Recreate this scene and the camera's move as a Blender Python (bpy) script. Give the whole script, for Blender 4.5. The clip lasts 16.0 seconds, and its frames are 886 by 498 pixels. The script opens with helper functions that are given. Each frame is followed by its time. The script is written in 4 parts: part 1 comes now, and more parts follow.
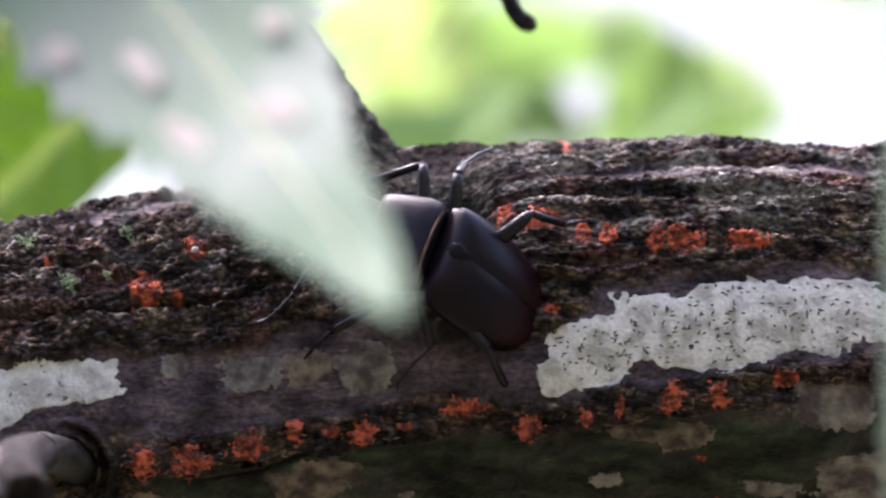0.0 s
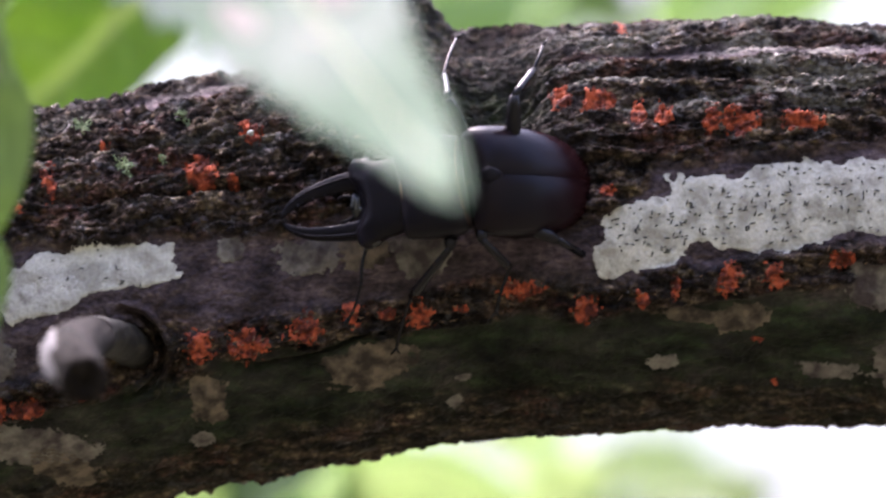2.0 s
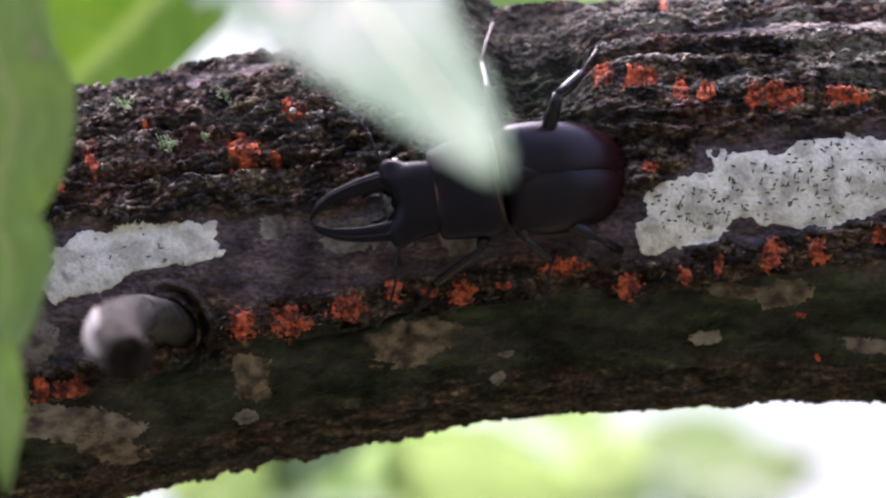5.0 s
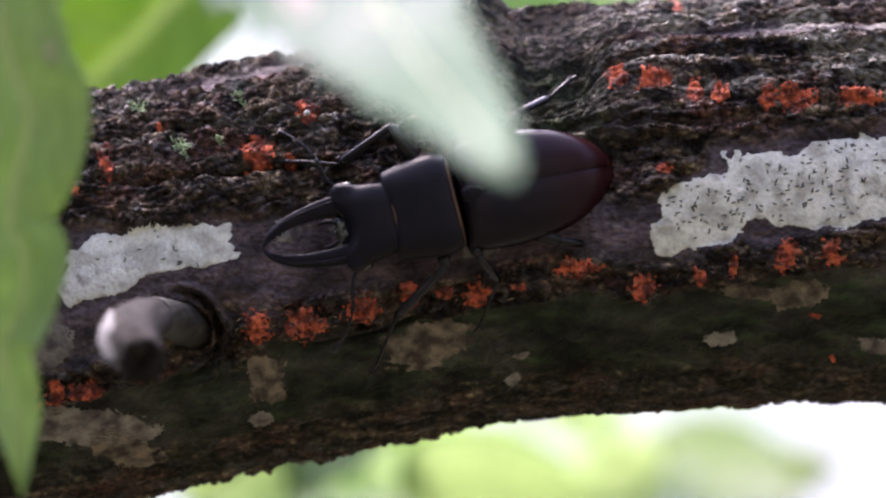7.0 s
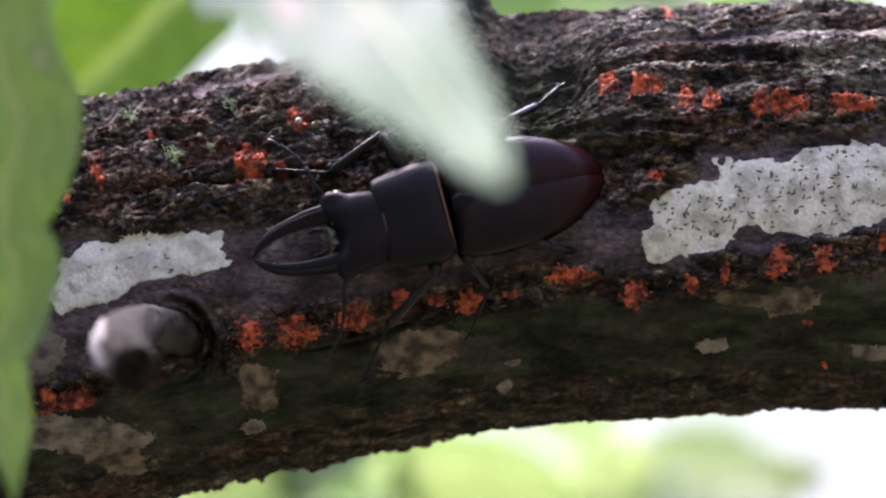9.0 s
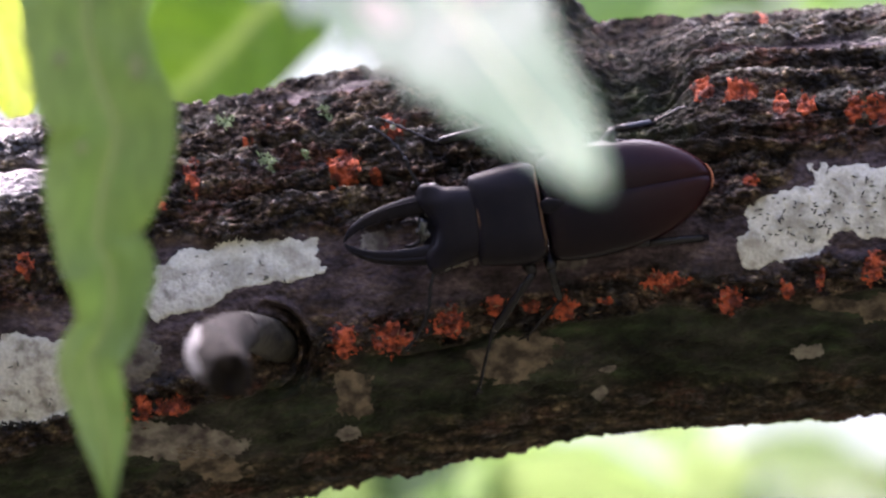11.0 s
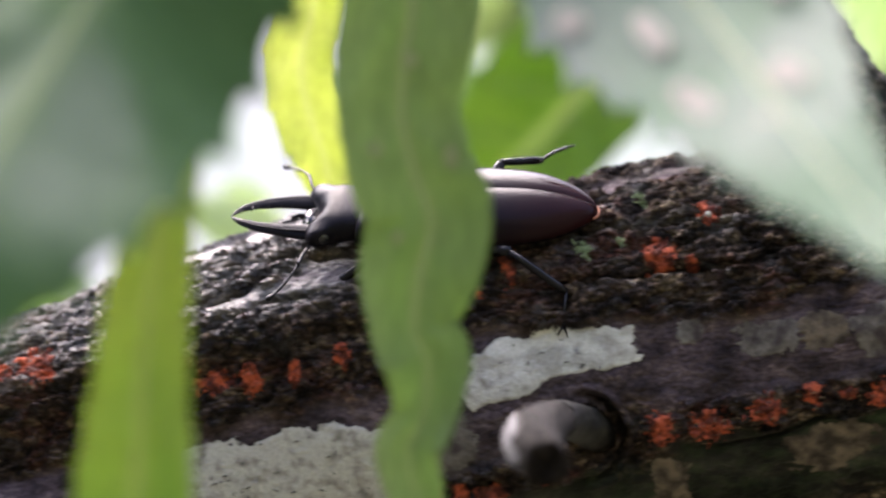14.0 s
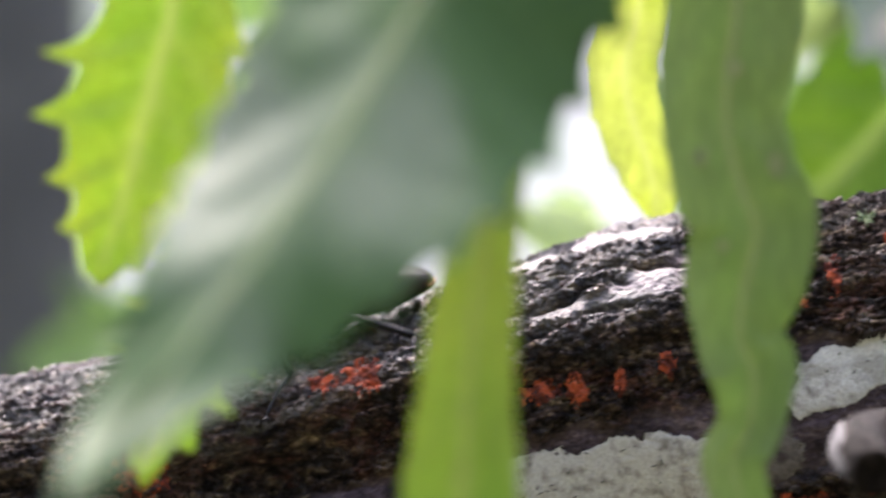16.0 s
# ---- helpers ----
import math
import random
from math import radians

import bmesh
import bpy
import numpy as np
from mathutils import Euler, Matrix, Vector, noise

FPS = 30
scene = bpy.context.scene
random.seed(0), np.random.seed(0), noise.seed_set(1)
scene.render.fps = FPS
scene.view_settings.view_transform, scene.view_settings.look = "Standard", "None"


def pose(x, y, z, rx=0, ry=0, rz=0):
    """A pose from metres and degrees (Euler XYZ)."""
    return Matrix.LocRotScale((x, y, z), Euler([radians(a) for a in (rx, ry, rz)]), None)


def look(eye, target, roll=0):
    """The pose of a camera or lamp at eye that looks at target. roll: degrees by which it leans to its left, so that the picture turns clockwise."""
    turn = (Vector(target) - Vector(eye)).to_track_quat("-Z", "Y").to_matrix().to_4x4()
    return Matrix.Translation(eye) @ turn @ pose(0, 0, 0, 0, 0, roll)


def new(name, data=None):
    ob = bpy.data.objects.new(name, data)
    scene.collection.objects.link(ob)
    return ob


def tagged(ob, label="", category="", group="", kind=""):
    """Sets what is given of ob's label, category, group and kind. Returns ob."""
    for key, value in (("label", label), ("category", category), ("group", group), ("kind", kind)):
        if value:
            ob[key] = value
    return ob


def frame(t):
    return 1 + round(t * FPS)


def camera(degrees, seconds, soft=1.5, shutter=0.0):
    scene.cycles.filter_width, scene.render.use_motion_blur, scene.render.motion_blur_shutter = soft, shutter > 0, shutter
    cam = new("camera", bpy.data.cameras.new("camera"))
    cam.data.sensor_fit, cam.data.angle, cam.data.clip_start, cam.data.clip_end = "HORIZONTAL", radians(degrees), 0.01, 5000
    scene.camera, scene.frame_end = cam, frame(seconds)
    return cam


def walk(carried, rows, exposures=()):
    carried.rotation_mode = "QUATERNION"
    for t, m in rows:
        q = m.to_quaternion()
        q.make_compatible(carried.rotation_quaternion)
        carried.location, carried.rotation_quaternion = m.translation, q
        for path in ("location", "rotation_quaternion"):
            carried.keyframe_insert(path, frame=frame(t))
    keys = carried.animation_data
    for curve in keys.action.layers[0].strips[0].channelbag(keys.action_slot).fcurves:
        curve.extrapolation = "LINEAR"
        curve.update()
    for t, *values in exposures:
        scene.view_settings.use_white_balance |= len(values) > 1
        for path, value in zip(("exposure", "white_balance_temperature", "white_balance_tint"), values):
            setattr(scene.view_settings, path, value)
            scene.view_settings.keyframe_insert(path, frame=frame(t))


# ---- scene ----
EYE = 0.9                                   # the tripod stands this far from the branch's axis
STEP = math.tan(radians(5)) / 784           # one step of the drawing sheet, seen from the tripod
cam = camera(10, 16.0, soft=2.3, shutter=0.5)
cam.data.dof.use_dof = True
cam.data.dof.focus_distance = 0.87
cam.data.dof.aperture_fstop = 12.0


def aim(yaw, pitch, roll):
    """The camera on its tripod head: turned left, up, and leaned."""
    return pose(0, -EYE, 0, 0, 0, yaw) @ pose(0, 0, 0, 90 + pitch) @ pose(0, 0, 0, 0, 0, -roll)


PATH = [
    (0.0, aim(-1.230, 1.514, -0.36)),
    (0.5, aim(-1.590, 1.498, -0.32)),
    (1.0, aim(-1.451, 1.239, -0.28)),
    (1.5, aim(-1.022, 0.678, -0.23)),
    (2.0, aim(-0.603, 0.181, -0.11)),
    (2.5, aim(-0.290, 0.006, 0.04)),
    (3.0, aim(-0.062, -0.002, 0.10)),
    (3.5, aim(0.000, -0.000, 0.05)),
    (4.0, aim(-0.087, -0.044, 0.02)),
    (4.2, aim(-0.126, -0.090, 0.02)),
    (6.5, aim(0.011, -0.048, 0.28)),
    (7.0, aim(0.044, -0.057, 0.26)),
    (7.5, aim(-0.070, 0.026, 0.28)),
    (8.0, aim(-0.162, 0.093, 0.27)),
    (8.2, aim(-0.169, 0.087, 0.27)),
    (10.3, aim(0.520, -0.054, 0.59)),
    (10.5, aim(0.655, -0.023, 0.57)),
    (11.0, aim(1.021, 0.105, 0.48)),
    (11.5, aim(1.361, 0.432, 0.41)),
    (12.0, aim(1.715, 0.924, 0.41)),
    (12.5, aim(2.192, 1.303, 0.37)),
    (13.0, aim(2.693, 1.396, 0.46)),
    (13.5, aim(3.372, 1.250, 0.66)),
    (14.0, aim(4.580, 1.144, 0.90)),
    (14.5, aim(5.879, 1.200, 1.14)),
    (15.0, aim(6.655, 1.371, 1.19)),
    (15.5, aim(7.301, 1.450, 1.09)),
    (16.0, aim(8.256, 1.312, 1.11)),
]
walk(cam, PATH, exposures=[(0.0, 2.82, 5930, 29), (3.0, 2.84, 5930, 30), (11.0, 2.86, 5930, 30), (12.5, 2.73, 5950, 28), (13.2, 2.58, 6150, 21), (14.3, 2.58, 6150, 21), (15.5, 2.65, 6150, 21), (16.0, 2.65, 6150, 21)])

# ---- light: overcast sky, bright through the canopy ----
world = bpy.data.worlds.new("sky")
scene.world = world
world.use_nodes = True
wn = world.node_tree.nodes
sky = wn.new("ShaderNodeTexSky")
sky.sky_type = "NISHITA"
sky.sun_disc = False
sky.sun_elevation = radians(58)
sky.sun_rotation = radians(-29)
sky.air_density, sky.dust_density, sky.ozone_density = 1.0, 6.0, 1.0
world.node_tree.links.new(sky.outputs["Color"], wn["Background"].inputs["Color"])
wn["Background"].inputs["Strength"].default_value = 0.15
sun = new("sun", bpy.data.lights.new("sun", "SUN"))
sun.data.energy, sun.data.angle, sun.data.color = 1.0, radians(60), (1.0, 0.96, 0.92)
sun.matrix_world = look((-0.9, 1.6, 2.8), (0, 0, 0))


# ---- small tools ----
def plan(a, b, y=0.0):
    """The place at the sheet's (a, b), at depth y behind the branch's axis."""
    k = (EYE + y) * STEP
    return Vector(((a - 784) * k, y, (441 - b) * k))


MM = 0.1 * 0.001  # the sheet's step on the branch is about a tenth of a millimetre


def part(name, bm, material, parent=None, label="", smooth=True):
    me = bpy.data.meshes.new(name)
    bm.to_mesh(me)
    bm.free()
    if smooth:
        for p in me.polygons:
            p.use_smooth = True
    me.materials.append(material)
    ob = new(name, me)
    ob.parent = parent
    return tagged(ob, label)


def grid_mesh(name, pts, material, parent=None, label="", wrap=False, keep=None):
    """One mesh from a numpy grid of points (rows, columns, 3)."""
    n, m = pts.shape[:2]
    i = np.arange(n * m).reshape(n, m)
    j = np.concatenate([i, i[:, :1]], 1) if wrap else i
    quads = np.stack([j[:-1, :-1], j[:-1, 1:], j[1:, 1:], j[1:, :-1]], -1).reshape(-1, 4)
    verts = pts.reshape(-1, 3)
    if keep is not None:
        quads = quads[keep.reshape(-1)[quads].any(1)]
        used = np.unique(quads)
        back = np.zeros(n * m, int)
        back[used] = np.arange(len(used))
        verts, quads = verts[used], back[quads]
    me = bpy.data.meshes.new(name)
    me.from_pydata(verts.tolist(), [], quads.tolist())
    me.polygons.foreach_set("use_smooth", np.ones(len(me.polygons), bool))
    me.materials.append(material)
    ob = new(name, me)
    ob.parent = parent
    return tagged(ob, label)


def hash3(x, y, z, seed):
    h = (x.astype(np.uint32) * np.uint32(374761393) + y.astype(np.uint32) * np.uint32(668265263)
         + z.astype(np.uint32) * np.uint32(1440662683) + np.uint32(seed * 97 + 13))
    h = (h ^ (h >> np.uint32(13))) * np.uint32(1274126177)
    h = h ^ (h >> np.uint32(16))
    return h.astype(np.float64) / 4294967295.0


def grain(x, y, z=0.0, seed=0):
    """Smooth value noise in 0..1."""
    x, y = np.asarray(x, float), np.asarray(y, float)
    z = np.zeros_like(x) + z
    xi, yi, zi = np.floor(x), np.floor(y), np.floor(z)
    f = [q * q * (3 - 2 * q) for q in (x - xi, y - yi, z - zi)]
    xi, yi, zi = (q.astype(np.int64) for q in (xi, yi, zi))
    out = 0
    for dx in (0, 1):
        for dy in (0, 1):
            for dz in (0, 1):
                w = (f[0] if dx else 1 - f[0]) * (f[1] if dy else 1 - f[1]) * (f[2] if dz else 1 - f[2])
                out = out + w * hash3(xi + dx, yi + dy, zi + dz, seed)
    return out


def fbm(x, y, z=0.0, seed=0, octaves=3):
    s, a, t = 0, 1.0, 0
    for k in range(octaves):
        s, t = s + a * grain(x * 2**k, y * 2**k, z, seed + k), t + a
        a *= 0.5
    return s / t


def ease(x, lo, hi):
    q = np.clip((np.asarray(x, float) - lo) / (hi - lo), 0, 1)
    return q * q * (3 - 2 * q)


def tube(bm, pts, radii, sides=8, flat=1.0):
    """A closed tapering tube through the points."""
    pts = [Vector(p) for p in pts]
    rings, up = [], Vector((0.13, 0.21, 0.97))
    for i, p in enumerate(pts):
        t = (pts[min(i + 1, len(pts) - 1)] - pts[max(i - 1, 0)]).normalized()
        s = t.cross(up)
        s = s.normalized() if s.length > 1e-6 else Vector((1, 0, 0))
        n = s.cross(t)
        rings.append([bm.verts.new(p + float(radii[i]) * (math.cos(k * math.tau / sides) * s + flat * math.sin(k * math.tau / sides) * n)) for k in range(sides)])
    for r, q in zip(rings, rings[1:]):
        for k in range(sides):
            bm.faces.new((r[k], r[(k + 1) % sides], q[(k + 1) % sides], q[k]))
    bm.faces.new(rings[0][::-1])
    bm.faces.new(rings[-1])


def bend(pts, n):
    """n points on a smooth curve through the given ones (each any tuple)."""
    p = np.array(pts, float)
    s = np.linspace(0, len(p) - 1, n)
    i = np.clip(s.astype(int), 0, len(p) - 2)
    f = (s - i)[:, None]
    g = lambda k: p[np.clip(k, 0, len(p) - 1)]
    a, b, c, d = g(i - 1), g(i), g(i + 1), g(i + 2)
    return 0.5 * (2 * b + (c - a) * f + (2 * a - 5 * b + 4 * c - d) * f**2 + (3 * b - a - 3 * c + d) * f**3)


# ---- materials ----
def material(name, color, rough=0.6, other=None, scale=200.0, bump=0.2, bump_scale=900.0, stretch=(1, 1, 1), spec=0.5, metal=0.0, coat=0.0,
             translucent=0.0, lo=0.35, hi=0.7, island=0.0, vein=None):
    """A surface with variation at two scales: patches of another colour and fine relief."""
    m = bpy.data.materials.new(name)
    m.use_nodes = True
    nt = m.node_tree
    N, L = nt.nodes, nt.links
    bs = N["Principled BSDF"]
    co = N.new("ShaderNodeTexCoord")
    mp = N.new("ShaderNodeMapping")
    mp.inputs["Scale"].default_value = stretch
    L.new(co.outputs["Object"], mp.inputs["Vector"])
    n1 = N.new("ShaderNodeTexNoise")
    n1.inputs["Scale"].default_value, n1.inputs["Detail"].default_value = scale, 5
    n2 = N.new("ShaderNodeTexNoise")
    n2.inputs["Scale"].default_value, n2.inputs["Detail"].default_value = bump_scale, 4
    for n in (n1, n2):
        L.new(mp.outputs["Vector"], n.inputs["Vector"])
    ramp = N.new("ShaderNodeMapRange")
    ramp.inputs["From Min"].default_value, ramp.inputs["From Max"].default_value = lo, hi
    L.new(n1.outputs["Fac"], ramp.inputs["Value"])
    mix = N.new("ShaderNodeMix")
    mix.data_type = "RGBA"
    mix.inputs[6].default_value, mix.inputs[7].default_value = (*color, 1), (*(other or color), 1)
    L.new(ramp.outputs["Result"], mix.inputs[0])
    hue = N.new("ShaderNodeMix")
    hue.data_type, hue.blend_type = "RGBA", "MULTIPLY"
    hue.inputs[0].default_value = 1.0
    gr = N.new("ShaderNodeMapRange")
    gr.inputs["To Min"].default_value, gr.inputs["To Max"].default_value = 0.65, 1.3
    L.new(n2.outputs["Fac"], gr.inputs["Value"])
    L.new(mix.outputs[2], hue.inputs[6])
    L.new(gr.outputs["Result"], hue.inputs[7])
    out = hue.outputs[2]
    if island:
        geo = N.new("ShaderNodeNewGeometry")
        sp = N.new("ShaderNodeMapRange")
        sp.inputs["To Min"].default_value, sp.inputs["To Max"].default_value = 1 - island, 1 + island
        L.new(geo.outputs["Random Per Island"], sp.inputs["Value"])
        h2 = N.new("ShaderNodeMix")
        h2.data_type, h2.blend_type = "RGBA", "MULTIPLY"
        h2.inputs[0].default_value = 1.0
        L.new(out, h2.inputs[6])
        L.new(sp.outputs["Result"], h2.inputs[7])
        out = h2.outputs[2]
    if vein:
        at = N.new("ShaderNodeAttribute")
        at.attribute_name = "vein"
        h3 = N.new("ShaderNodeMix")
        h3.data_type = "RGBA"
        h3.inputs[7].default_value = (*vein, 1)
        L.new(at.outputs["Fac"], h3.inputs[0])
        L.new(out, h3.inputs[6])
        out = h3.outputs[2]
    L.new(out, bs.inputs["Base Color"])
    bs.inputs["Roughness"].default_value, bs.inputs["Metallic"].default_value = rough, metal
    bs.inputs["Specular IOR Level"].default_value = spec
    bs.inputs["Coat Weight"].default_value = coat
    bs.inputs["Coat Roughness"].default_value = 0.25
    bp = N.new("ShaderNodeBump")
    bp.inputs["Strength"].default_value, bp.inputs["Distance"].default_value = bump, 0.0004
    L.new(n2.outputs["Fac"], bp.inputs["Height"])
    L.new(bp.outputs["Normal"], bs.inputs["Normal"])
    if translucent:
        tr = N.new("ShaderNodeBsdfTranslucent")
        L.new(out, tr.inputs["Color"])
        ms = N.new("ShaderNodeMixShader")
        ms.inputs["Fac"].default_value = translucent
        L.new(bs.outputs["BSDF"], ms.inputs[1])
        L.new(tr.outputs["BSDF"], ms.inputs[2])
        L.new(ms.outputs["Shader"], N["Material Output"].inputs["Surface"])
    return m


def bark_material(name):
    """Bark whose coarse, smooth and moss-covered stretches, and the fork's painted shade, follow the zones stored on
    the mesh.
    """
    m = bpy.data.materials.new(name)
    m.use_nodes = True
    nt = m.node_tree
    N, L = nt.nodes, nt.links
    bs = N["Principled BSDF"]
    zone = N.new("ShaderNodeAttribute")
    zone.attribute_name = "zone"
    sep = N.new("ShaderNodeSeparateColor")
    L.new(zone.outputs["Color"], sep.inputs["Color"])
    co = N.new("ShaderNodeTexCoord")

    def noise_at(scale, detail, stretch=(1, 1, 1)):
        mp = N.new("ShaderNodeMapping")
        mp.inputs["Scale"].default_value = stretch
        L.new(co.outputs["Object"], mp.inputs["Vector"])
        n = N.new("ShaderNodeTexNoise")
        n.inputs["Scale"].default_value, n.inputs["Detail"].default_value = scale, detail
        L.new(mp.outputs["Vector"], n.inputs["Vector"])
        return n.outputs["Fac"]

    def ramp(src, *stops):
        r = N.new("ShaderNodeValToRGB")
        els = r.color_ramp.elements
        while len(els) < len(stops):
            els.new(0.5)
        for e, (at, c) in zip(els, stops):
            e.position, e.color = at, (*c, 1)
        L.new(src, r.inputs["Fac"])
        return r.outputs["Color"]

    def mix(fac, a, b):
        x = N.new("ShaderNodeMix")
        x.data_type = "RGBA"
        L.new(fac, x.inputs[0])
        L.new(a, x.inputs[6])
        L.new(b, x.inputs[7])
        return x.outputs[2]

    fine = noise_at(1400, 6, (0.6, 1, 1))
    mid = noise_at(260, 5, (0.45, 1, 1))
    big = noise_at(60, 3, (0.6, 1, 1))
    red = noise_at(120, 4, (0.5, 1, 1))
    crumbs = noise_at(520, 5, (0.55, 1, 1))
    coarse = mix(big, ramp(mid, (0.36, (0.006, 0.005, 0.005)), (0.48, (0.016, 0.011, 0.009)), (0.58, (0.046, 0.030, 0.021)), (0.72, (0.13, 0.098, 0.058))),
                 ramp(crumbs, (0.38, (0.006, 0.005, 0.005)), (0.51, (0.015, 0.011, 0.009)), (0.59, (0.048, 0.034, 0.022)), (0.7, (0.15, 0.118, 0.072))))
    rust = ramp(fine, (0.3, (0.02, 0.008, 0.006)), (0.7, (0.13, 0.045, 0.028)))
    warm = N.new("ShaderNodeMapRange")
    warm.inputs["From Min"].default_value, warm.inputs["From Max"].default_value, warm.inputs["To Max"].default_value = 0.54, 0.68, 0.4
    L.new(red, warm.inputs["Value"])
    coarse = mix(warm.outputs["Result"], coarse, rust)
    # granules of cork, each of its own tone, with shade painted into the crevices between them
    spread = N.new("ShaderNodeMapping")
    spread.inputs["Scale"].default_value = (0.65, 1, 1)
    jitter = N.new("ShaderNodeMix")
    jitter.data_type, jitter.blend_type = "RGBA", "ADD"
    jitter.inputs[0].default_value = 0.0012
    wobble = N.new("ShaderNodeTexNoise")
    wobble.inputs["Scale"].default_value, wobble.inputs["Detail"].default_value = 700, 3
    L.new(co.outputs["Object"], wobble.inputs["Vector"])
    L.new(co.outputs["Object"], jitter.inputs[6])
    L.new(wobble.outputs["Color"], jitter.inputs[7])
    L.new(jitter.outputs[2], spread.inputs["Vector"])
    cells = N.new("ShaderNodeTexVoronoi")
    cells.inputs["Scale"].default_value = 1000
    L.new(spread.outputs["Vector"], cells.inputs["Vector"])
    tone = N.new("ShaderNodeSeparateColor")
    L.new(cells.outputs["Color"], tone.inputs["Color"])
    crevice_shade = N.new("ShaderNodeMapRange")
    crevice_shade.inputs["From Min"].default_value, crevice_shade.inputs["From Max"].default_value = 0.25, 0.7
    crevice_shade.inputs["To Min"].default_value, crevice_shade.inputs["To Max"].default_value = 1.0, 0.34
    L.new(cells.outputs["Distance"], crevice_shade.inputs["Value"])
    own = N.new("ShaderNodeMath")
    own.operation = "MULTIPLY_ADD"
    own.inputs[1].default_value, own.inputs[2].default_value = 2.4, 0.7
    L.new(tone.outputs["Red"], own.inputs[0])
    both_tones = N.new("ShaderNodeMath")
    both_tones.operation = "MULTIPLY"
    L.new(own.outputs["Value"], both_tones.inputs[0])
    L.new(crevice_shade.outputs["Result"], both_tones.inputs[1])
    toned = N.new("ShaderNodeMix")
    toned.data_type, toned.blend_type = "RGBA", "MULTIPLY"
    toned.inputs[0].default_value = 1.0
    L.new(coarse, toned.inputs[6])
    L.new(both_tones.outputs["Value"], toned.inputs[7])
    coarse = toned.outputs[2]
    both = N.new("ShaderNodeMath")
    both.operation = "MULTIPLY_ADD"
    both.inputs[1].default_value = 0.5
    half = N.new("ShaderNodeMath")
    half.operation = "MULTIPLY"
    half.inputs[1].default_value = 0.5
    L.new(fine, half.inputs[0])
    L.new(mid, both.inputs[0])
    L.new(half.outputs["Value"], both.inputs[2])
    plain = ramp(both.outputs["Value"], (0.36, (0.017, 0.013, 0.0142)), (0.5, (0.043, 0.032, 0.036)), (0.64, (0.085, 0.065, 0.065)))
    # moss tone of the underside; also painted on the fork as its shade
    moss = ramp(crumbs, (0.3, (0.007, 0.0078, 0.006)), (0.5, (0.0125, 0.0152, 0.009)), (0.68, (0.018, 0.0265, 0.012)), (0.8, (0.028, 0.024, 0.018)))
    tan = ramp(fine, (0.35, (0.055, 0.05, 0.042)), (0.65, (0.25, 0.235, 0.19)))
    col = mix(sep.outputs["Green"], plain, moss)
    blotch = N.new("ShaderNodeMapRange")  # damp dark blotches on the smooth bark
    blotch.inputs["From Min"].default_value, blotch.inputs["From Max"].default_value = 0.36, 0.62
    blotch.inputs["To Min"].default_value, blotch.inputs["To Max"].default_value = 0.5, 1.6
    L.new(noise_at(170, 6, (0.7, 1, 1)), blotch.inputs["Value"])
    damp = N.new("ShaderNodeMix")
    damp.data_type, damp.blend_type = "RGBA", "MULTIPLY"
    damp.inputs[0].default_value = 1.0
    L.new(col, damp.inputs[6])
    L.new(blotch.outputs["Result"], damp.inputs[7])
    col = damp.outputs[2]
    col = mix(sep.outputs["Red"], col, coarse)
    col = mix(sep.outputs["Blue"], col, tan)
    L.new(col, bs.inputs["Base Color"])
    wet = N.new("ShaderNodeMapRange")  # wet glints in places, dull elsewhere
    wet.inputs["From Min"].default_value, wet.inputs["From Max"].default_value, wet.inputs["To Max"].default_value = 0.54, 0.68, 0.6
    L.new(noise_at(330, 4), wet.inputs["Value"])
    coarse_wet = N.new("ShaderNodeMath")
    coarse_wet.operation = "MULTIPLY"
    L.new(wet.outputs["Result"], coarse_wet.inputs[0])
    L.new(sep.outputs["Red"], coarse_wet.inputs[1])
    soaked = N.new("ShaderNodeMath")  # stretches that stay wet all over
    soaked.operation = "MAXIMUM"
    L.new(coarse_wet.outputs["Value"], soaked.inputs[0])
    L.new(zone.outputs["Alpha"], soaked.inputs[1])
    coarse_wet = soaked
    rr = N.new("ShaderNodeMapRange")
    rr.inputs["To Min"].default_value, rr.inputs["To Max"].default_value = 0.78, 0.2
    L.new(coarse_wet.outputs["Value"], rr.inputs["Value"])
    L.new(rr.outputs["Result"], bs.inputs["Roughness"])
    sp = N.new("ShaderNodeMapRange")
    sp.inputs["To Min"].default_value, sp.inputs["To Max"].default_value = 0.08, 0.7
    L.new(coarse_wet.outputs["Value"], sp.inputs["Value"])
    L.new(sp.outputs["Result"], bs.inputs["Specular IOR Level"])
    bp = N.new("ShaderNodeBump")
    bp.inputs["Strength"].default_value, bp.inputs["Distance"].default_value = 0.9, 0.0008
    L.new(fine, bp.inputs["Height"])
    crust = N.new("ShaderNodeBump")
    crust.inputs["Distance"].default_value, crust.invert = 0.0012, True
    L.new(sep.outputs["Red"], crust.inputs["Strength"])
    L.new(cells.outputs["Distance"], crust.inputs["Height"])
    L.new(bp.outputs["Normal"], crust.inputs["Normal"])
    L.new(crust.outputs["Normal"], bs.inputs["Normal"])
    return m


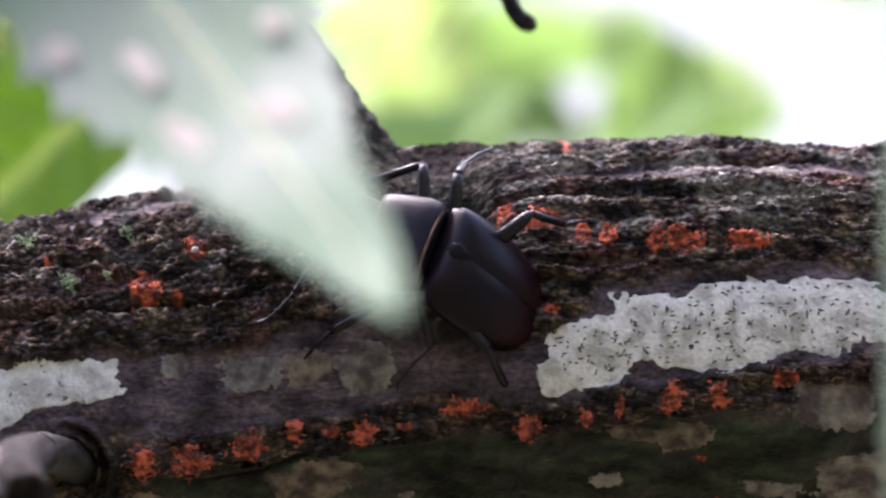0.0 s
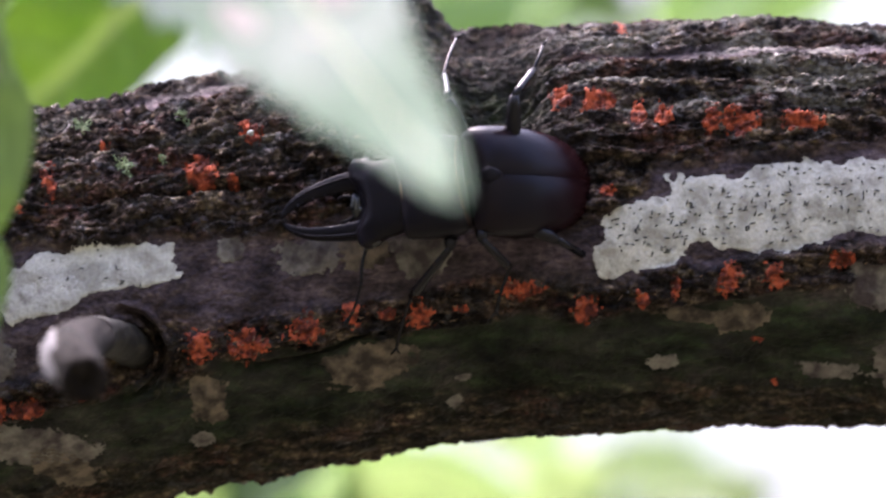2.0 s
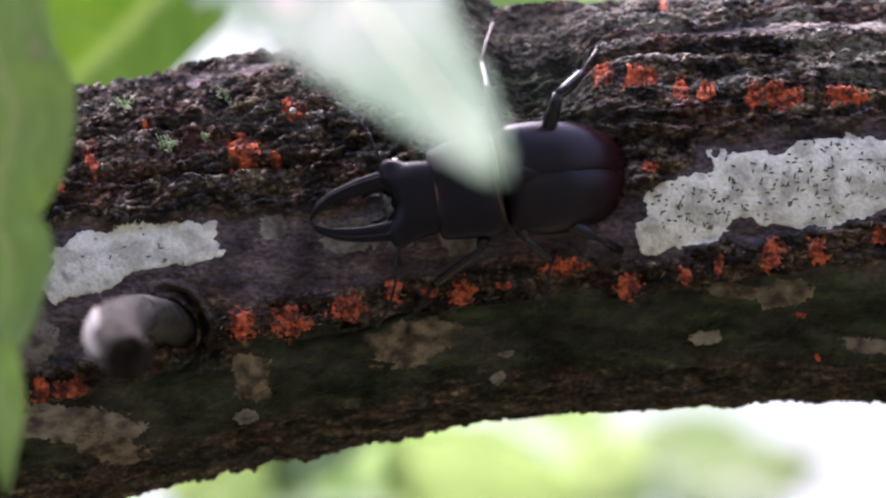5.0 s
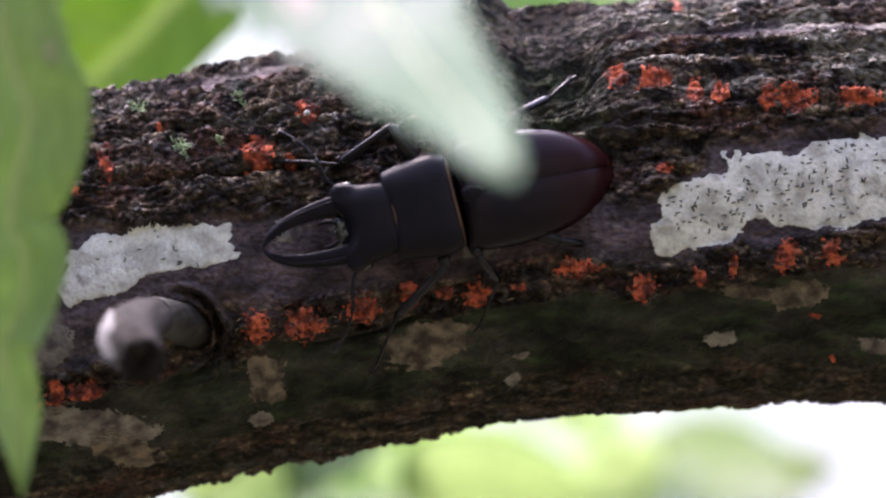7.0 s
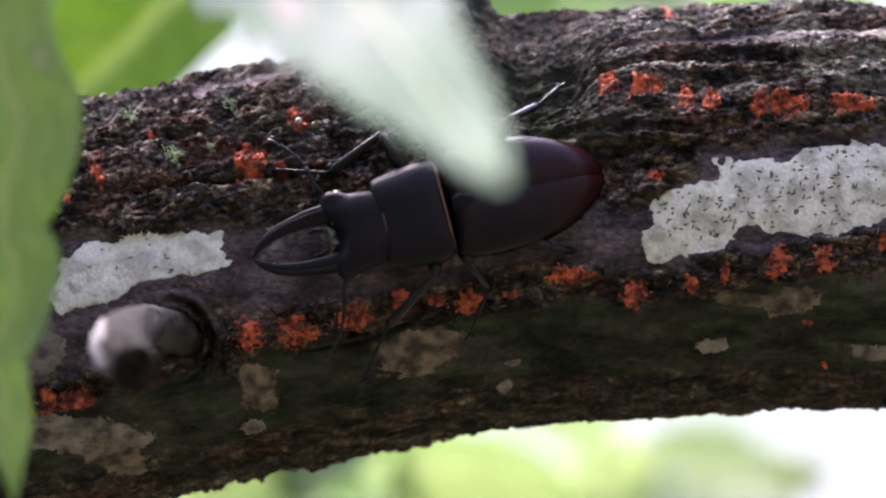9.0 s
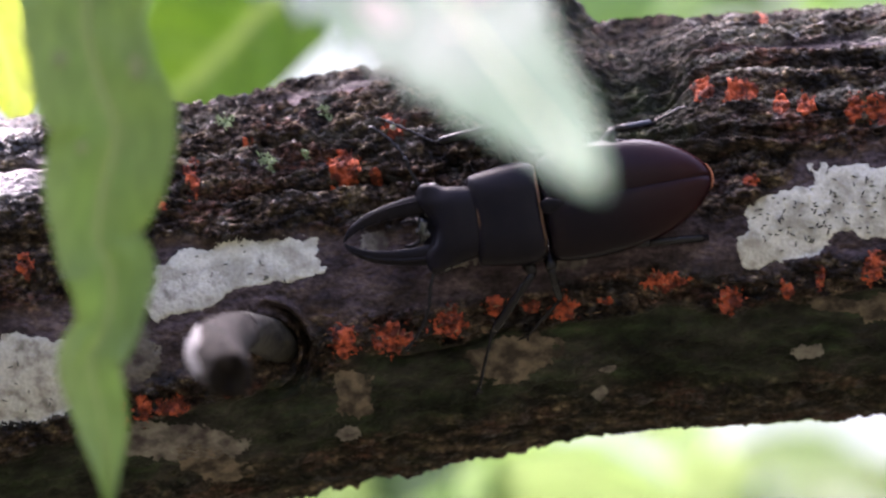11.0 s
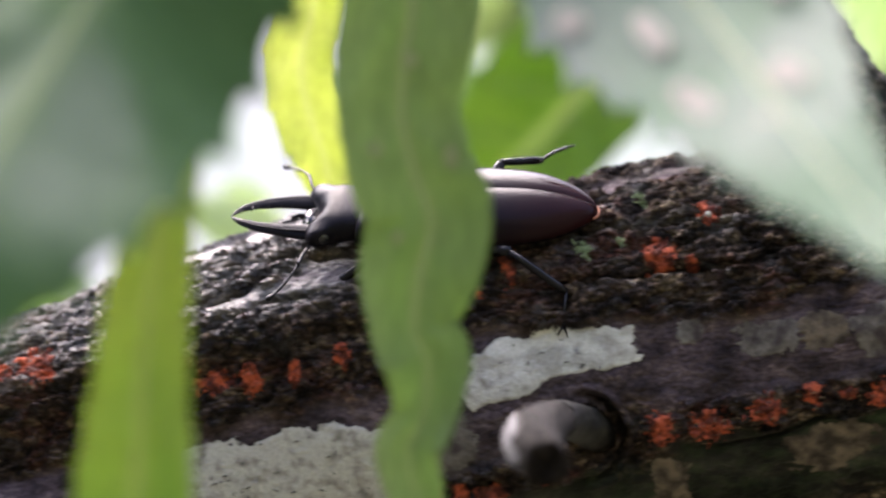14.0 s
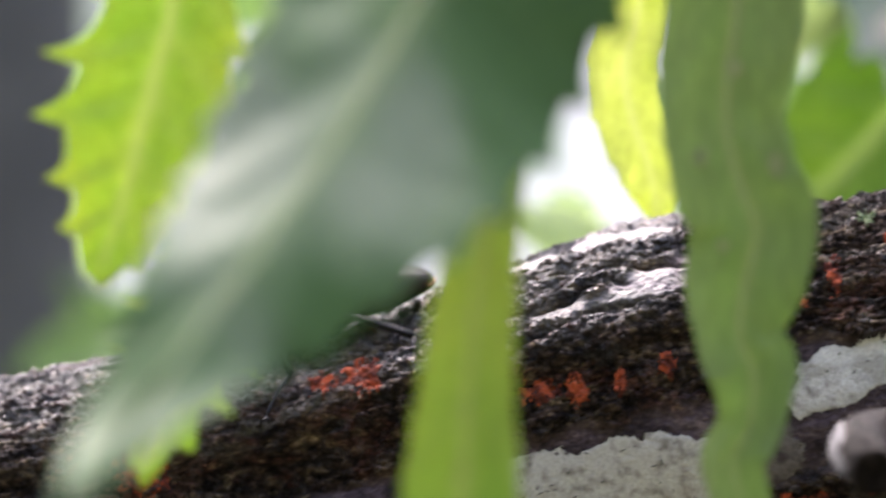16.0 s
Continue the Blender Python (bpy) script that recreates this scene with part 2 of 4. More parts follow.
BARK = bark_material("wet_dark_bark")
LICHEN = material("grey_green_lichen", (0.45, 0.445, 0.40), 0.85, (0.27, 0.262, 0.225), 260, 0.8, 1500, spec=0.1, lo=0.42, hi=0.6)
LICHEN_STAINED = material("stained_lichen", (0.37, 0.362, 0.325), 0.85, (0.17, 0.16, 0.14), 420, 0.8, 1500, spec=0.1, lo=0.5, hi=0.7)
LICHEN_TAN = material("brownish_lichen", (0.12, 0.097, 0.07), 0.85, (0.03, 0.024, 0.019), 330, 0.7, 1500, spec=0.1, lo=0.38, hi=0.62)
LICHEN_DIM = material("thin_grey_lichen", (0.15, 0.14, 0.12), 0.85, (0.045, 0.036, 0.036), 260, 0.7, 1500, spec=0.1, lo=0.36, hi=0.62)
SCRIPT = material("black_lichen_marks", (0.05, 0.05, 0.045), 0.8)
ORANGE = material("orange_fungus_crust", (0.39, 0.083, 0.033), 0.75, (0.08, 0.018, 0.011), 520, 0.8, 2500, spec=0.2, lo=0.4, hi=0.58)
MOSS = material("pale_moss", (0.2, 0.26, 0.14), 0.9, (0.13, 0.18, 0.08), 900, 0.4)
STUB_BARK = material("stub_bark", (0.005, 0.0045, 0.004), 0.6, (0.026, 0.024, 0.016), 300, 0.9, 1300, spec=0.3, lo=0.46, hi=0.66)
STUB_CORE = material("shade_dark_wood", (0.010, 0.008, 0.007), 0.9, (0.026, 0.021, 0.018), 500, 1.0, 1500, spec=0.05, lo=0.5, hi=0.7)
STUB_WOOD = material("weathered_grey_wood", (0.006, 0.005, 0.004), 0.85, (0.026, 0.022, 0.018), 420, 1.0, 1500, spec=0.1, lo=0.44, hi=0.58)
STUB_HIGHLIGHT = material("pale_stub_highlight", (0.1, 0.095, 0.093), 0.7, (0.045, 0.04, 0.038), 300, 0.6, 1500, lo=0.5, hi=0.7)
LEAF_FRONT = material("dull_green_leaf", (0.046, 0.108, 0.05), 0.55, (0.108, 0.142, 0.112), 20, 0.2, 700, translucent=0.3, lo=0.42, hi=0.64, spec=0.12, vein=(0.15, 0.21, 0.14))
LEAF_DARK = material("dark_green_leaf", (0.06, 0.122, 0.036), 0.45, (0.17, 0.215, 0.145), 30, 0.2, 700, translucent=0.38, lo=0.46, hi=0.66, stretch=(1, 1, 0.6), spec=0.13, vein=(0.2, 0.27, 0.13))
LEAF_SPRING = material("yellowing_leaf", (0.26, 0.4, 0.07), 0.42, (0.4, 0.46, 0.1), 45, 0.2, 700, translucent=0.5, stretch=(1, 1, 0.4), vein=(0.42, 0.46, 0.2))
LEAF_LIME = material("lime_foliage", (0.26, 0.38, 0.1), 0.5, (0.34, 0.45, 0.16), 8, 0.1, 100, translucent=0.55, island=0.5)
DRY = material("dry_leaf_spot", (0.30, 0.28, 0.24), 0.8, (0.22, 0.215, 0.175), 300, 0.3, translucent=0.35)
FADED = material("faded_leaf_spot", (0.36, 0.36, 0.2), 0.7, (0.3, 0.35, 0.17), 300, 0.3, translucent=0.45)
TRUNK = material("far_grey_bark", (0.05, 0.05, 0.045), 0.9, (0.08, 0.08, 0.07), 15, 0.5, 60)
LEAF_HANG = material("hanging_green_leaf", (0.2, 0.3, 0.095), 0.4, (0.26, 0.335, 0.14), 40, 0.2, 800, translucent=0.5, stretch=(1, 1, 0.3), spec=0.4, vein=(0.3, 0.36, 0.17))
LEAF_PALE = material("pale_green_leaf", (0.34, 0.42, 0.33), 0.5, (0.42, 0.47, 0.4), 30, 0.2, 700, translucent=0.45, spec=0.15, vein=(0.5, 0.55, 0.45))
LEAF_YELLOW = material("yellow_green_leaf", (0.55, 0.62, 0.17), 0.45, (0.62, 0.67, 0.28), 90, 0.25, 800, translucent=0.72, vein=(0.7, 0.74, 0.38))
LEAF_SPINY = material("fresh_spiny_leaf", (0.32, 0.5, 0.07), 0.45, (0.52, 0.6, 0.09), 50, 0.25, 800, translucent=0.55, vein=(0.62, 0.7, 0.26))
LEAF_BACK = material("back_green_leaf", (0.19, 0.31, 0.045), 0.45, (0.25, 0.36, 0.07), 40, 0.2, 600, translucent=0.6, vein=(0.5, 0.58, 0.26))
LEAF_FAR = material("far_foliage", (0.1, 0.19, 0.04), 0.5, (0.16, 0.26, 0.065), 6, 0.1, 100, translucent=0.5, island=0.5)
RIB_SOFT = material("soft_leaf_rib", (0.42, 0.45, 0.27), 0.5, (0.4, 0.45, 0.24), 200, 0.2, translucent=0.65)
RIB = material("pale_leaf_rib", (0.7, 0.76, 0.36), 0.5, (0.75, 0.8, 0.45), 200, 0.2, translucent=0.75)
SHELL_MATT = material("matt_black_shell", (0.0057, 0.0052, 0.0074), 0.28, (0.0082, 0.0068, 0.0088), 300, 0.2, 3500, spec=0.06)


def shell_material(name):
    """Wing cases: black with a violet cast, turning dark red-brown towards the tail, finely pitted."""
    m = material(name, (0.0055, 0.0043, 0.0062), 0.15, (0.008, 0.0054, 0.0066), 160, 0.12, 3200, spec=0.065, lo=0.4, hi=0.65)
    N, L = m.node_tree.nodes, m.node_tree.links
    bs = N["Principled BSDF"]
    old = bs.inputs["Base Color"].links[0].from_socket
    co, ax = N.new("ShaderNodeTexCoord"), N.new("ShaderNodeSeparateXYZ")
    L.new(co.outputs["Object"], ax.inputs["Vector"])
    tail = N.new("ShaderNodeMapRange")
    tail.inputs["From Min"].default_value, tail.inputs["From Max"].default_value, tail.inputs["To Max"].default_value = -0.010, -0.026, 0.6
    L.new(ax.outputs["X"], tail.inputs["Value"])
    mix = N.new("ShaderNodeMix")
    mix.data_type = "RGBA"
    mix.inputs[7].default_value = (0.021, 0.0042, 0.0038, 1)
    L.new(tail.outputs["Result"], mix.inputs[0])
    L.new(old, mix.inputs[6])
    L.new(mix.outputs[2], bs.inputs["Base Color"])
    return m


SHELL = shell_material("black_red_shell")
LEG_BLACK = material("glossy_black_leg", (0.006, 0.0055, 0.007), 0.14, (0.009, 0.008, 0.008), 300, 0.1, spec=0.14)
EYE_BLACK = material("black_eye", (0.008, 0.008, 0.008), 0.1)
TUFT = material("rust_hair", (0.26, 0.085, 0.03), 0.6)
FRINGE = material("orange_hair_fringe", (0.13, 0.065, 0.025), 0.6)


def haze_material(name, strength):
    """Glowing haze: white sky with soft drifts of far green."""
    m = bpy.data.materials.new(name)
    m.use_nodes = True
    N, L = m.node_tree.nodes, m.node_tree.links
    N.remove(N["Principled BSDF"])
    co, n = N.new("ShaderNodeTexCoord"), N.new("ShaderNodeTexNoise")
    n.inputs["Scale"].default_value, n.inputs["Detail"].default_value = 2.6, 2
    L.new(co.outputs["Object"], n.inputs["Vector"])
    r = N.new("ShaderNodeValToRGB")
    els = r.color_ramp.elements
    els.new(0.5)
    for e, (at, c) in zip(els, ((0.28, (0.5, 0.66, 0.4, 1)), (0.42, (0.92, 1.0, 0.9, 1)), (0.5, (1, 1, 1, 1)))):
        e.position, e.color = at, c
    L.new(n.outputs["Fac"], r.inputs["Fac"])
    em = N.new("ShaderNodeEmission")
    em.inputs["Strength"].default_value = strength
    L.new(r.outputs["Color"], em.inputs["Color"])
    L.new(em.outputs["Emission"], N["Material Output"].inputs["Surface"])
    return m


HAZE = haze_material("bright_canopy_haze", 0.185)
FILL_WALL = material("grey_green_fill", (0.17, 0.19, 0.15), 0.9, (0.26, 0.28, 0.22), 2.5, 0.6, 12)
SOIL = material("leaf_litter_ground", (0.07, 0.055, 0.035), 0.9, (0.045, 0.06, 0.025), 3, 0.6, 40)

# ---- ground, far below the branch ----
bm = bmesh.new()
bmesh.ops.create_grid(bm, x_segments=40, y_segments=40, size=150)
for v in bm.verts:
    v.co.z = -1.4 - 0.28 * v.co.y + 0.1 * noise.noise(v.co * 0.3)
tagged(part("ground", bm, SOIL), "dark leaf litter under the trees", "ground", kind="structure")

# ---- the branch ----
LINE = np.array([(-2600, 1150, 400), (-1900, 980, 390), (-1231, 817, 382), (-731, 747, 366), (-381, 640, 380), (-142, 568, 382), (155, 541, 364), (300, 509, 361),
                 (480, 470, 360), (600, 450, 355), (760, 419, 357), (900, 384, 364), (1192, 378, 360), (1400, 362, 358), (1760, 372, 348), (2600, 330, 345)], float)


def axis(a):
    """The branch's middle and radius, in steps, at the sheet's a."""
    s = 0
    for d in (-90, -45, 0, 45, 90):
        s = s + np.stack([np.interp(np.asarray(a, float) + d, LINE[:, 0], LINE[:, k]) for k in (1, 2)])
    return s / 5


# pale plates: a, b, half length, half height, lean, strength of the flattening
PLATES = [
    ("pale", 290, 448, 138, 44, -7), ("stained", 206, 492, 66, 34, -20), ("pale", 1490, 333, 300, 72, -6), ("pale", 1225, 385, 78, 66, -22), ("pale", 1165, 430, 36, 32, -20),
    ("stained", -150, 656, 190, 84, -14), ("dim", 85, 600, 55, 62, 0), ("stained", -330, 665, 130, 85, 0), ("stained", 155, 505, 40, 30, -40),
    ("dim", 165, 762, 110, 36, 4), ("tan", 225, 800, 70, 30, 20), ("tan", 750, 618, 80, 40, -14), ("tan", 475, 682, 34, 44, 0),
    ("dim", 648, 430, 58, 34, -6), ("dim", 838, 420, 50, 44, -8), ("faint", 738, 420, 46, 34, -6), ("dim", 512, 412, 24, 22, 0),
    ("tan", 1300, 528, 60, 14, 6), ("tan", 1390, 535, 52, 26, -8), ("dim", 1255, 614, 30, 15, -5), ("dim", 1540, 632, 58, 14, 5),
    ("dim", 462, 752, 23, 14, -10), ("dim", 898, 685, 16, 11, -30), ("dim", 910, 642, 16, 7, 0),
    ("dim", -560, 800, 120, 60, 10), ("dim", 1640, 480, 70, 46, -6), ("dim", 1690, 612, 80, 46, -5), 
]


# worn hollows in the wood: a, b, half length, half height, depth
HOLLOWS = [(-800, 610, 200, 85, 110), (366, 598, 46, 58, 78), (1075, 300, 66, 66, 60), (950, 125, 90, 110, 120), (1020, 100, 26, 50, 30), (985, 215, 40, 20, 30), (420, 640, 30, 24, 10), (1430, 602, 46, 34, 10), (120, 190, 300, 10, 9), (860, 455, 70, 20, 6)]


def plate_mask(a, b, spec):
    """Above 0 inside the ragged outline of a plate, 0 on it."""
    kind, pa, pb, w, h, lean = spec
    c, s = math.cos(radians(lean)), math.sin(radians(lean))
    x, y = ((a - pa) * c + (b - pb) * s) / w, ((b - pb) * c - (a - pa) * s) / h
    d = (np.abs(x)**2.6 + np.abs(y)**2.6) ** (1 / 2.6)
    ln = min(46.0, max(9.0, 0.8 * min(w, h)))
    return 1 - d + 0.5 * (fbm(a / (1.3 * ln), b / ln, 0, 31, 2) - 0.5) + (0.24 if kind in ("pale", "stained") else 0.6) * (fbm(a / (0.26 * ln), b / (0.22 * ln), 0, 33, 3) - 0.5)


def rough_zone(a, b):
    """0 for smooth bark, 1 for the coarse corky bands."""
    low = np.interp(a, [-1400, -700, -300, 0, 130, 450, 620, 760, 900, 1080, 1150, 1240, 1568, 1900], [760, 640, 565, 500, 405, 392, 385, 340, 305, 365, 372, 272, 240, 235])
    low = low + 26 * (fbm(a / 60, b / 60, 0, 5) - 0.5) * 2
    band = 1 - ease(b - low, -14, 14)
    mid = np.interp(a, [-700, -200, 60, 280, 460, 640, 835, 1010, 1118, 1270, 1440, 1568, 1900], [850, 760, 700, 640, 580, 553, 525, 487, 512, 475, 455, 432, 400])
    line = 0.95 * (1 - ease(np.abs(b - mid + 34 * (fbm(a / 60, b / 40, 0, 8) - 0.5)), 24, 46))
    c, r = axis(a)
    edge = 0.6 * ease(b - c - 0.74 * r + 30 * (fbm(a / 70, b / 70, 0, 9) - 0.5), 0, 40)
    knot = 0.9 * np.exp(-((a - 395) / 78) ** 4 - ((b - 602) / 66) ** 4)
    return np.clip(np.maximum(np.maximum(band, line), np.maximum(edge, knot)), 0, 1)


# long cracks and smooth plates of the wet end of the branch: (a, b, half width) along each
CRACKS = [[(-700, 372, 9), (-377, 301, 7), (-243, 291, 6), (-89, 274, 4)], [(-700, 440, 9), (-377, 367, 8), (-262, 348, 8), (-186, 310, 5)], [(-700, 545, 10), (-367, 444, 8), (-215, 367, 7), (-148, 358, 6), (-60, 329, 5)],
          [(-600, 300, 6), (-330, 240, 5), (-120, 222, 5)], [(1010, 70, 8), (1200, 52, 6), (1420, 48, 6), (1800, 40, 6)], [(1020, 118, 6), (1220, 108, 6), (1500, 112, 6), (1800, 120, 6)], [(1100, 22, 5), (1400, 26, 5), (1800, 10, 5)],
          [(250, 330, 6), (420, 318, 6), (600, 300, 6), (700, 262, 6)], [(180, 262, 5), (320, 240, 6), (520, 222, 5), (700, 190, 5)], [(560, 620, 5), (640, 605, 5), (760, 560, 5)]]
SMOOTH = [[(-600, 420, 8), (-390, 373, 9), (-215, 360, 14), (-140, 318, 34), (-50, 285, 34)], [(-700, 335, 18), (-377, 264, 16), (-205, 224, 16), (-120, 204, 8)], [(1080, 82, 6), (1250, 76, 10), (1500, 62, 12), (1800, 70, 12)],
          [(300, 172, 8), (420, 148, 12), (560, 110, 10)]]


def beside(a, b, row):
    """Distance from a drawn line in its own half widths, far off its ends."""
    at = [q[0] for q in row]
    far = np.maximum(0, np.maximum(at[0] - a, a - at[-1])) / 30
    return np.hypot((b - np.interp(a, at, [q[1] for q in row])) / np.interp(a, at, [q[2] for q in row]), far)


def soaked(a, b):
    """1 on the stretches that stay wet."""
    rim = np.interp(a, [-1400, -700, -367, -215, -148, -72], [540, 470, 415, 367, 358, 329])
    return np.maximum(0.7 * ease(-a, 20, 110) * (1 - ease(b - rim, 0, 60)), 0.06 * ease(a, 1000, 1100) * (1 - ease(b, 90, 160)))


def relief(a, arc, b, front):
    """Height of the bark over the plain round branch, in steps, and its zones."""
    R = np.where(front, rough_zone(a, b), 0.8)
    flat = np.zeros_like(a)
    for spec in PLATES:
        near = front & (np.abs(a - spec[1]) < spec[3] * 1.6) & (np.abs(b - spec[2]) < spec[4] * 1.8 + 0.4 * spec[3])
        if near.any():
            flat[near] = np.maximum(flat[near], ease(plate_mask(a[near], b[near], spec), -0.1, 0.12))
    R = R * (1 - flat)
    wob = b + 16 * (fbm(a / 46, arc / 60, 0, 91, 3) - 0.5)
    for row in SMOOTH:
        R = np.where(front, R * (1 - 0.9 * (1 - ease(beside(a, wob, row), 0.75, 1.25))), R)
    wa = a + 50 * (fbm(a / 90, arc / 70, 0, 3) - 0.5)
    wb = arc + 46 * (fbm(a / 110, arc / 90, 0, 4) - 0.5)
    cm, rm = axis(a)
    under = np.where(front, ease(b - cm - 0.5 * rm, 0, 70), 0.0)
    drawn = np.maximum(np.maximum(ease(a, 850, 1050), 0.3 * ease(-a, 0, 130)), under)  # the bark past the fork runs in long strips
    ridge = (1 - drawn) * (1 - np.abs(2 * fbm(wa / 88, wb / 44, 0, 11, 4) - 1)) + drawn * (1 - np.abs(2 * fbm(wa / 420, wb / 30, 0, 12, 4) - 1))
    chunk = (1 - drawn) * fbm(wa / 34, wb / 21, 0, 15, 4) + drawn * fbm(wa / 170, wb / 17, 0, 16, 4)
    flake = ease(chunk, 0.4, 0.52)
    crumb = fbm(a / 11, arc / 9, 0, 21, 3)
    big = fbm(a / 260, arc / 160, 0, 2)
    tame = 0.55 + 0.9 * fbm(a / 120, arc / 70, 0, 27)
    bits = (1 - drawn) * fbm(wa / 21, wb / 12, 0, 61, 4) + drawn * fbm(wa / 42, wb / 15, 0, 62, 4)
    grit = 1 - np.abs(2 * fbm(a / 9, arc / 7, 0, 63, 3) - 1)
    lumps = (1 - drawn) * fbm(wa / 52, wb / 30, 0, 65, 3) + drawn * fbm(wa / 190, wb / 34, 0, 66, 3)
    h = R * (tame * ((14 - 2 * drawn) * (ridge - 0.78) + 8 * (flake - 0.6) + (20 - 8 * drawn) * (lumps - 0.5) + 23 * (bits - 0.5)) + 13 * (grit - 0.7) + 10 * (crumb - 0.5)) + (1 - R) * (1 - 0.75 * flat) * ((7 + 9 * under) * (fbm(a / 60, arc / 30, 0, 17) - 0.5) + 7 * (crumb - 0.5) + (3 + 4 * under) * (grit - 0.7) + 16 * under * (bits - 0.5))
    h = h + 14 * (big - 0.5) + np.where(front, 12 * (R - 1), 0)  # cork stands proud of the smooth bark
    rim = np.interp(a, [-2000, -700, -400, -78, 20], [730, 548, 482, 398, 370]) + 40 * (fbm(a / 60, 0 * a, 0, 97, 3) - 0.5)
    h = h + np.where(front, 34 * (1 - ease(b - rim, -8, 12)) * ease(b - axis(a)[0] + axis(a)[1], 20, 190) * ease(-a, -10, 90), 0)  # the wet crust overhangs
    for ha, hb, hw, hh, deep in HOLLOWS:
        h = h - np.where(front, deep * np.exp(-(((a - ha) / hw) ** 2 + ((b - hb) / hh) ** 2)), 0)
    # curled ridges of old healing bark round the twig stub
    d = np.hypot((a - 326) / 1.0, (b - 600) / 1.05) + 14 * (fbm(a / 40, b / 40, 0, 95, 2) - 0.5)
    ring = (np.exp(-((d - 60) / 8) ** 2) + 0.8 * np.exp(-((d - 84) / 7) ** 2) - 0.9 * np.exp(-((d - 72) / 6) ** 2)) * ease(a, 306, 360)
    h = h + np.where(front, 22 * ring, 0)
    for row in CRACKS:
        h = h - np.where(front, 26 * np.exp(-beside(a, wob, row) ** 2), 0)
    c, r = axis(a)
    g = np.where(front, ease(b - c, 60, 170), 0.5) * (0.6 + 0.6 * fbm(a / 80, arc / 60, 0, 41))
    tan = np.where(front, 0.7 * ease(fbm(a / 110, arc / 24, 0, 44, 4), 0.47, 0.6) * ease(c - 0.55 * r - b, -40, 40) * (0.3 + 0.7 * np.maximum(ease(a, 900, 1100), 0.3 - 0.3 * ease(a, -100, 60))), 0.0)
    fork_shade = np.where(front, np.exp(-((a - 965) / 125) ** 4 - ((b - 160) / 170) ** 4), 0)  # the limb's shade on the fork's hollow, painted in the dark moss tone
    R, g, tan = R * (1 - 0.8 * fork_shade), np.maximum(g, fork_shade), tan * (1 - fork_shade)
    return h, R, np.clip(g, 0, 1), tan * (1 - flat)


def surface(a, turn, lift=0.0):
    """Points on the bark. turn: 0 faces the camera, 90 degrees is the top, 180 the back."""
    a, turn = np.broadcast_arrays(np.asarray(a, float), np.asarray(turn, float))
    c, r = axis(a)
    b = c - r * np.sin(turn)
    front = np.abs(turn) < math.pi / 2
    h, R, g, tan = relief(a.copy(), r * turn, b, front)
    rad = (r + h + lift) * EYE * STEP
    mid = (441 - c) * EYE * STEP
    p = np.stack([(a - 784) * EYE * STEP, -np.cos(turn) * rad, mid + np.sin(turn) * rad], -1)
    return p, R, g, tan


branch = new("tree_branch")
tagged(branch, "thick dark wet tree branch with corky furrowed bark", "branch")
cols = np.concatenate([np.linspace(-2600, -1320, 60, endpoint=False), np.arange(-1320, 1850, 3.0), np.linspace(1850, 2600, 40)])
turns = np.concatenate([np.linspace(-1.62, 1.62, 400), np.linspace(1.62, 2 * math.pi - 1.62, 50)[1:-1]])
A, Tn = np.meshgrid(cols, turns, indexing="ij")
Tn = np.where(Tn > math.pi, Tn - 2 * math.pi, Tn)
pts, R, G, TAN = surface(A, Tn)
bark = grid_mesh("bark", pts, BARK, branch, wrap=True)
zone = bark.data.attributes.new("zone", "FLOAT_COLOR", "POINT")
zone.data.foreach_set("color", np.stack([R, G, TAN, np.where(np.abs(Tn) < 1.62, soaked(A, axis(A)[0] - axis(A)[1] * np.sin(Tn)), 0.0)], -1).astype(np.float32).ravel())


def points_on_bark(a, b, lift=0.0):
    """The places on the bark at the sheet's (a, b), for whole arrays."""
    c, r = axis(a)
    return surface(a, np.arcsin(np.clip((c - b) / r, -0.998, 0.998)), lift)[0]


def on_bark(a, b, lift=0.0):
    """The place on the bark at the sheet's (a, b)."""
    c, r = axis(a)
    turn = math.asin(max(-0.999, min(0.999, float((c - b) / r))))
    return Vector(surface(np.array([a]), np.array([turn]), lift)[0][0])


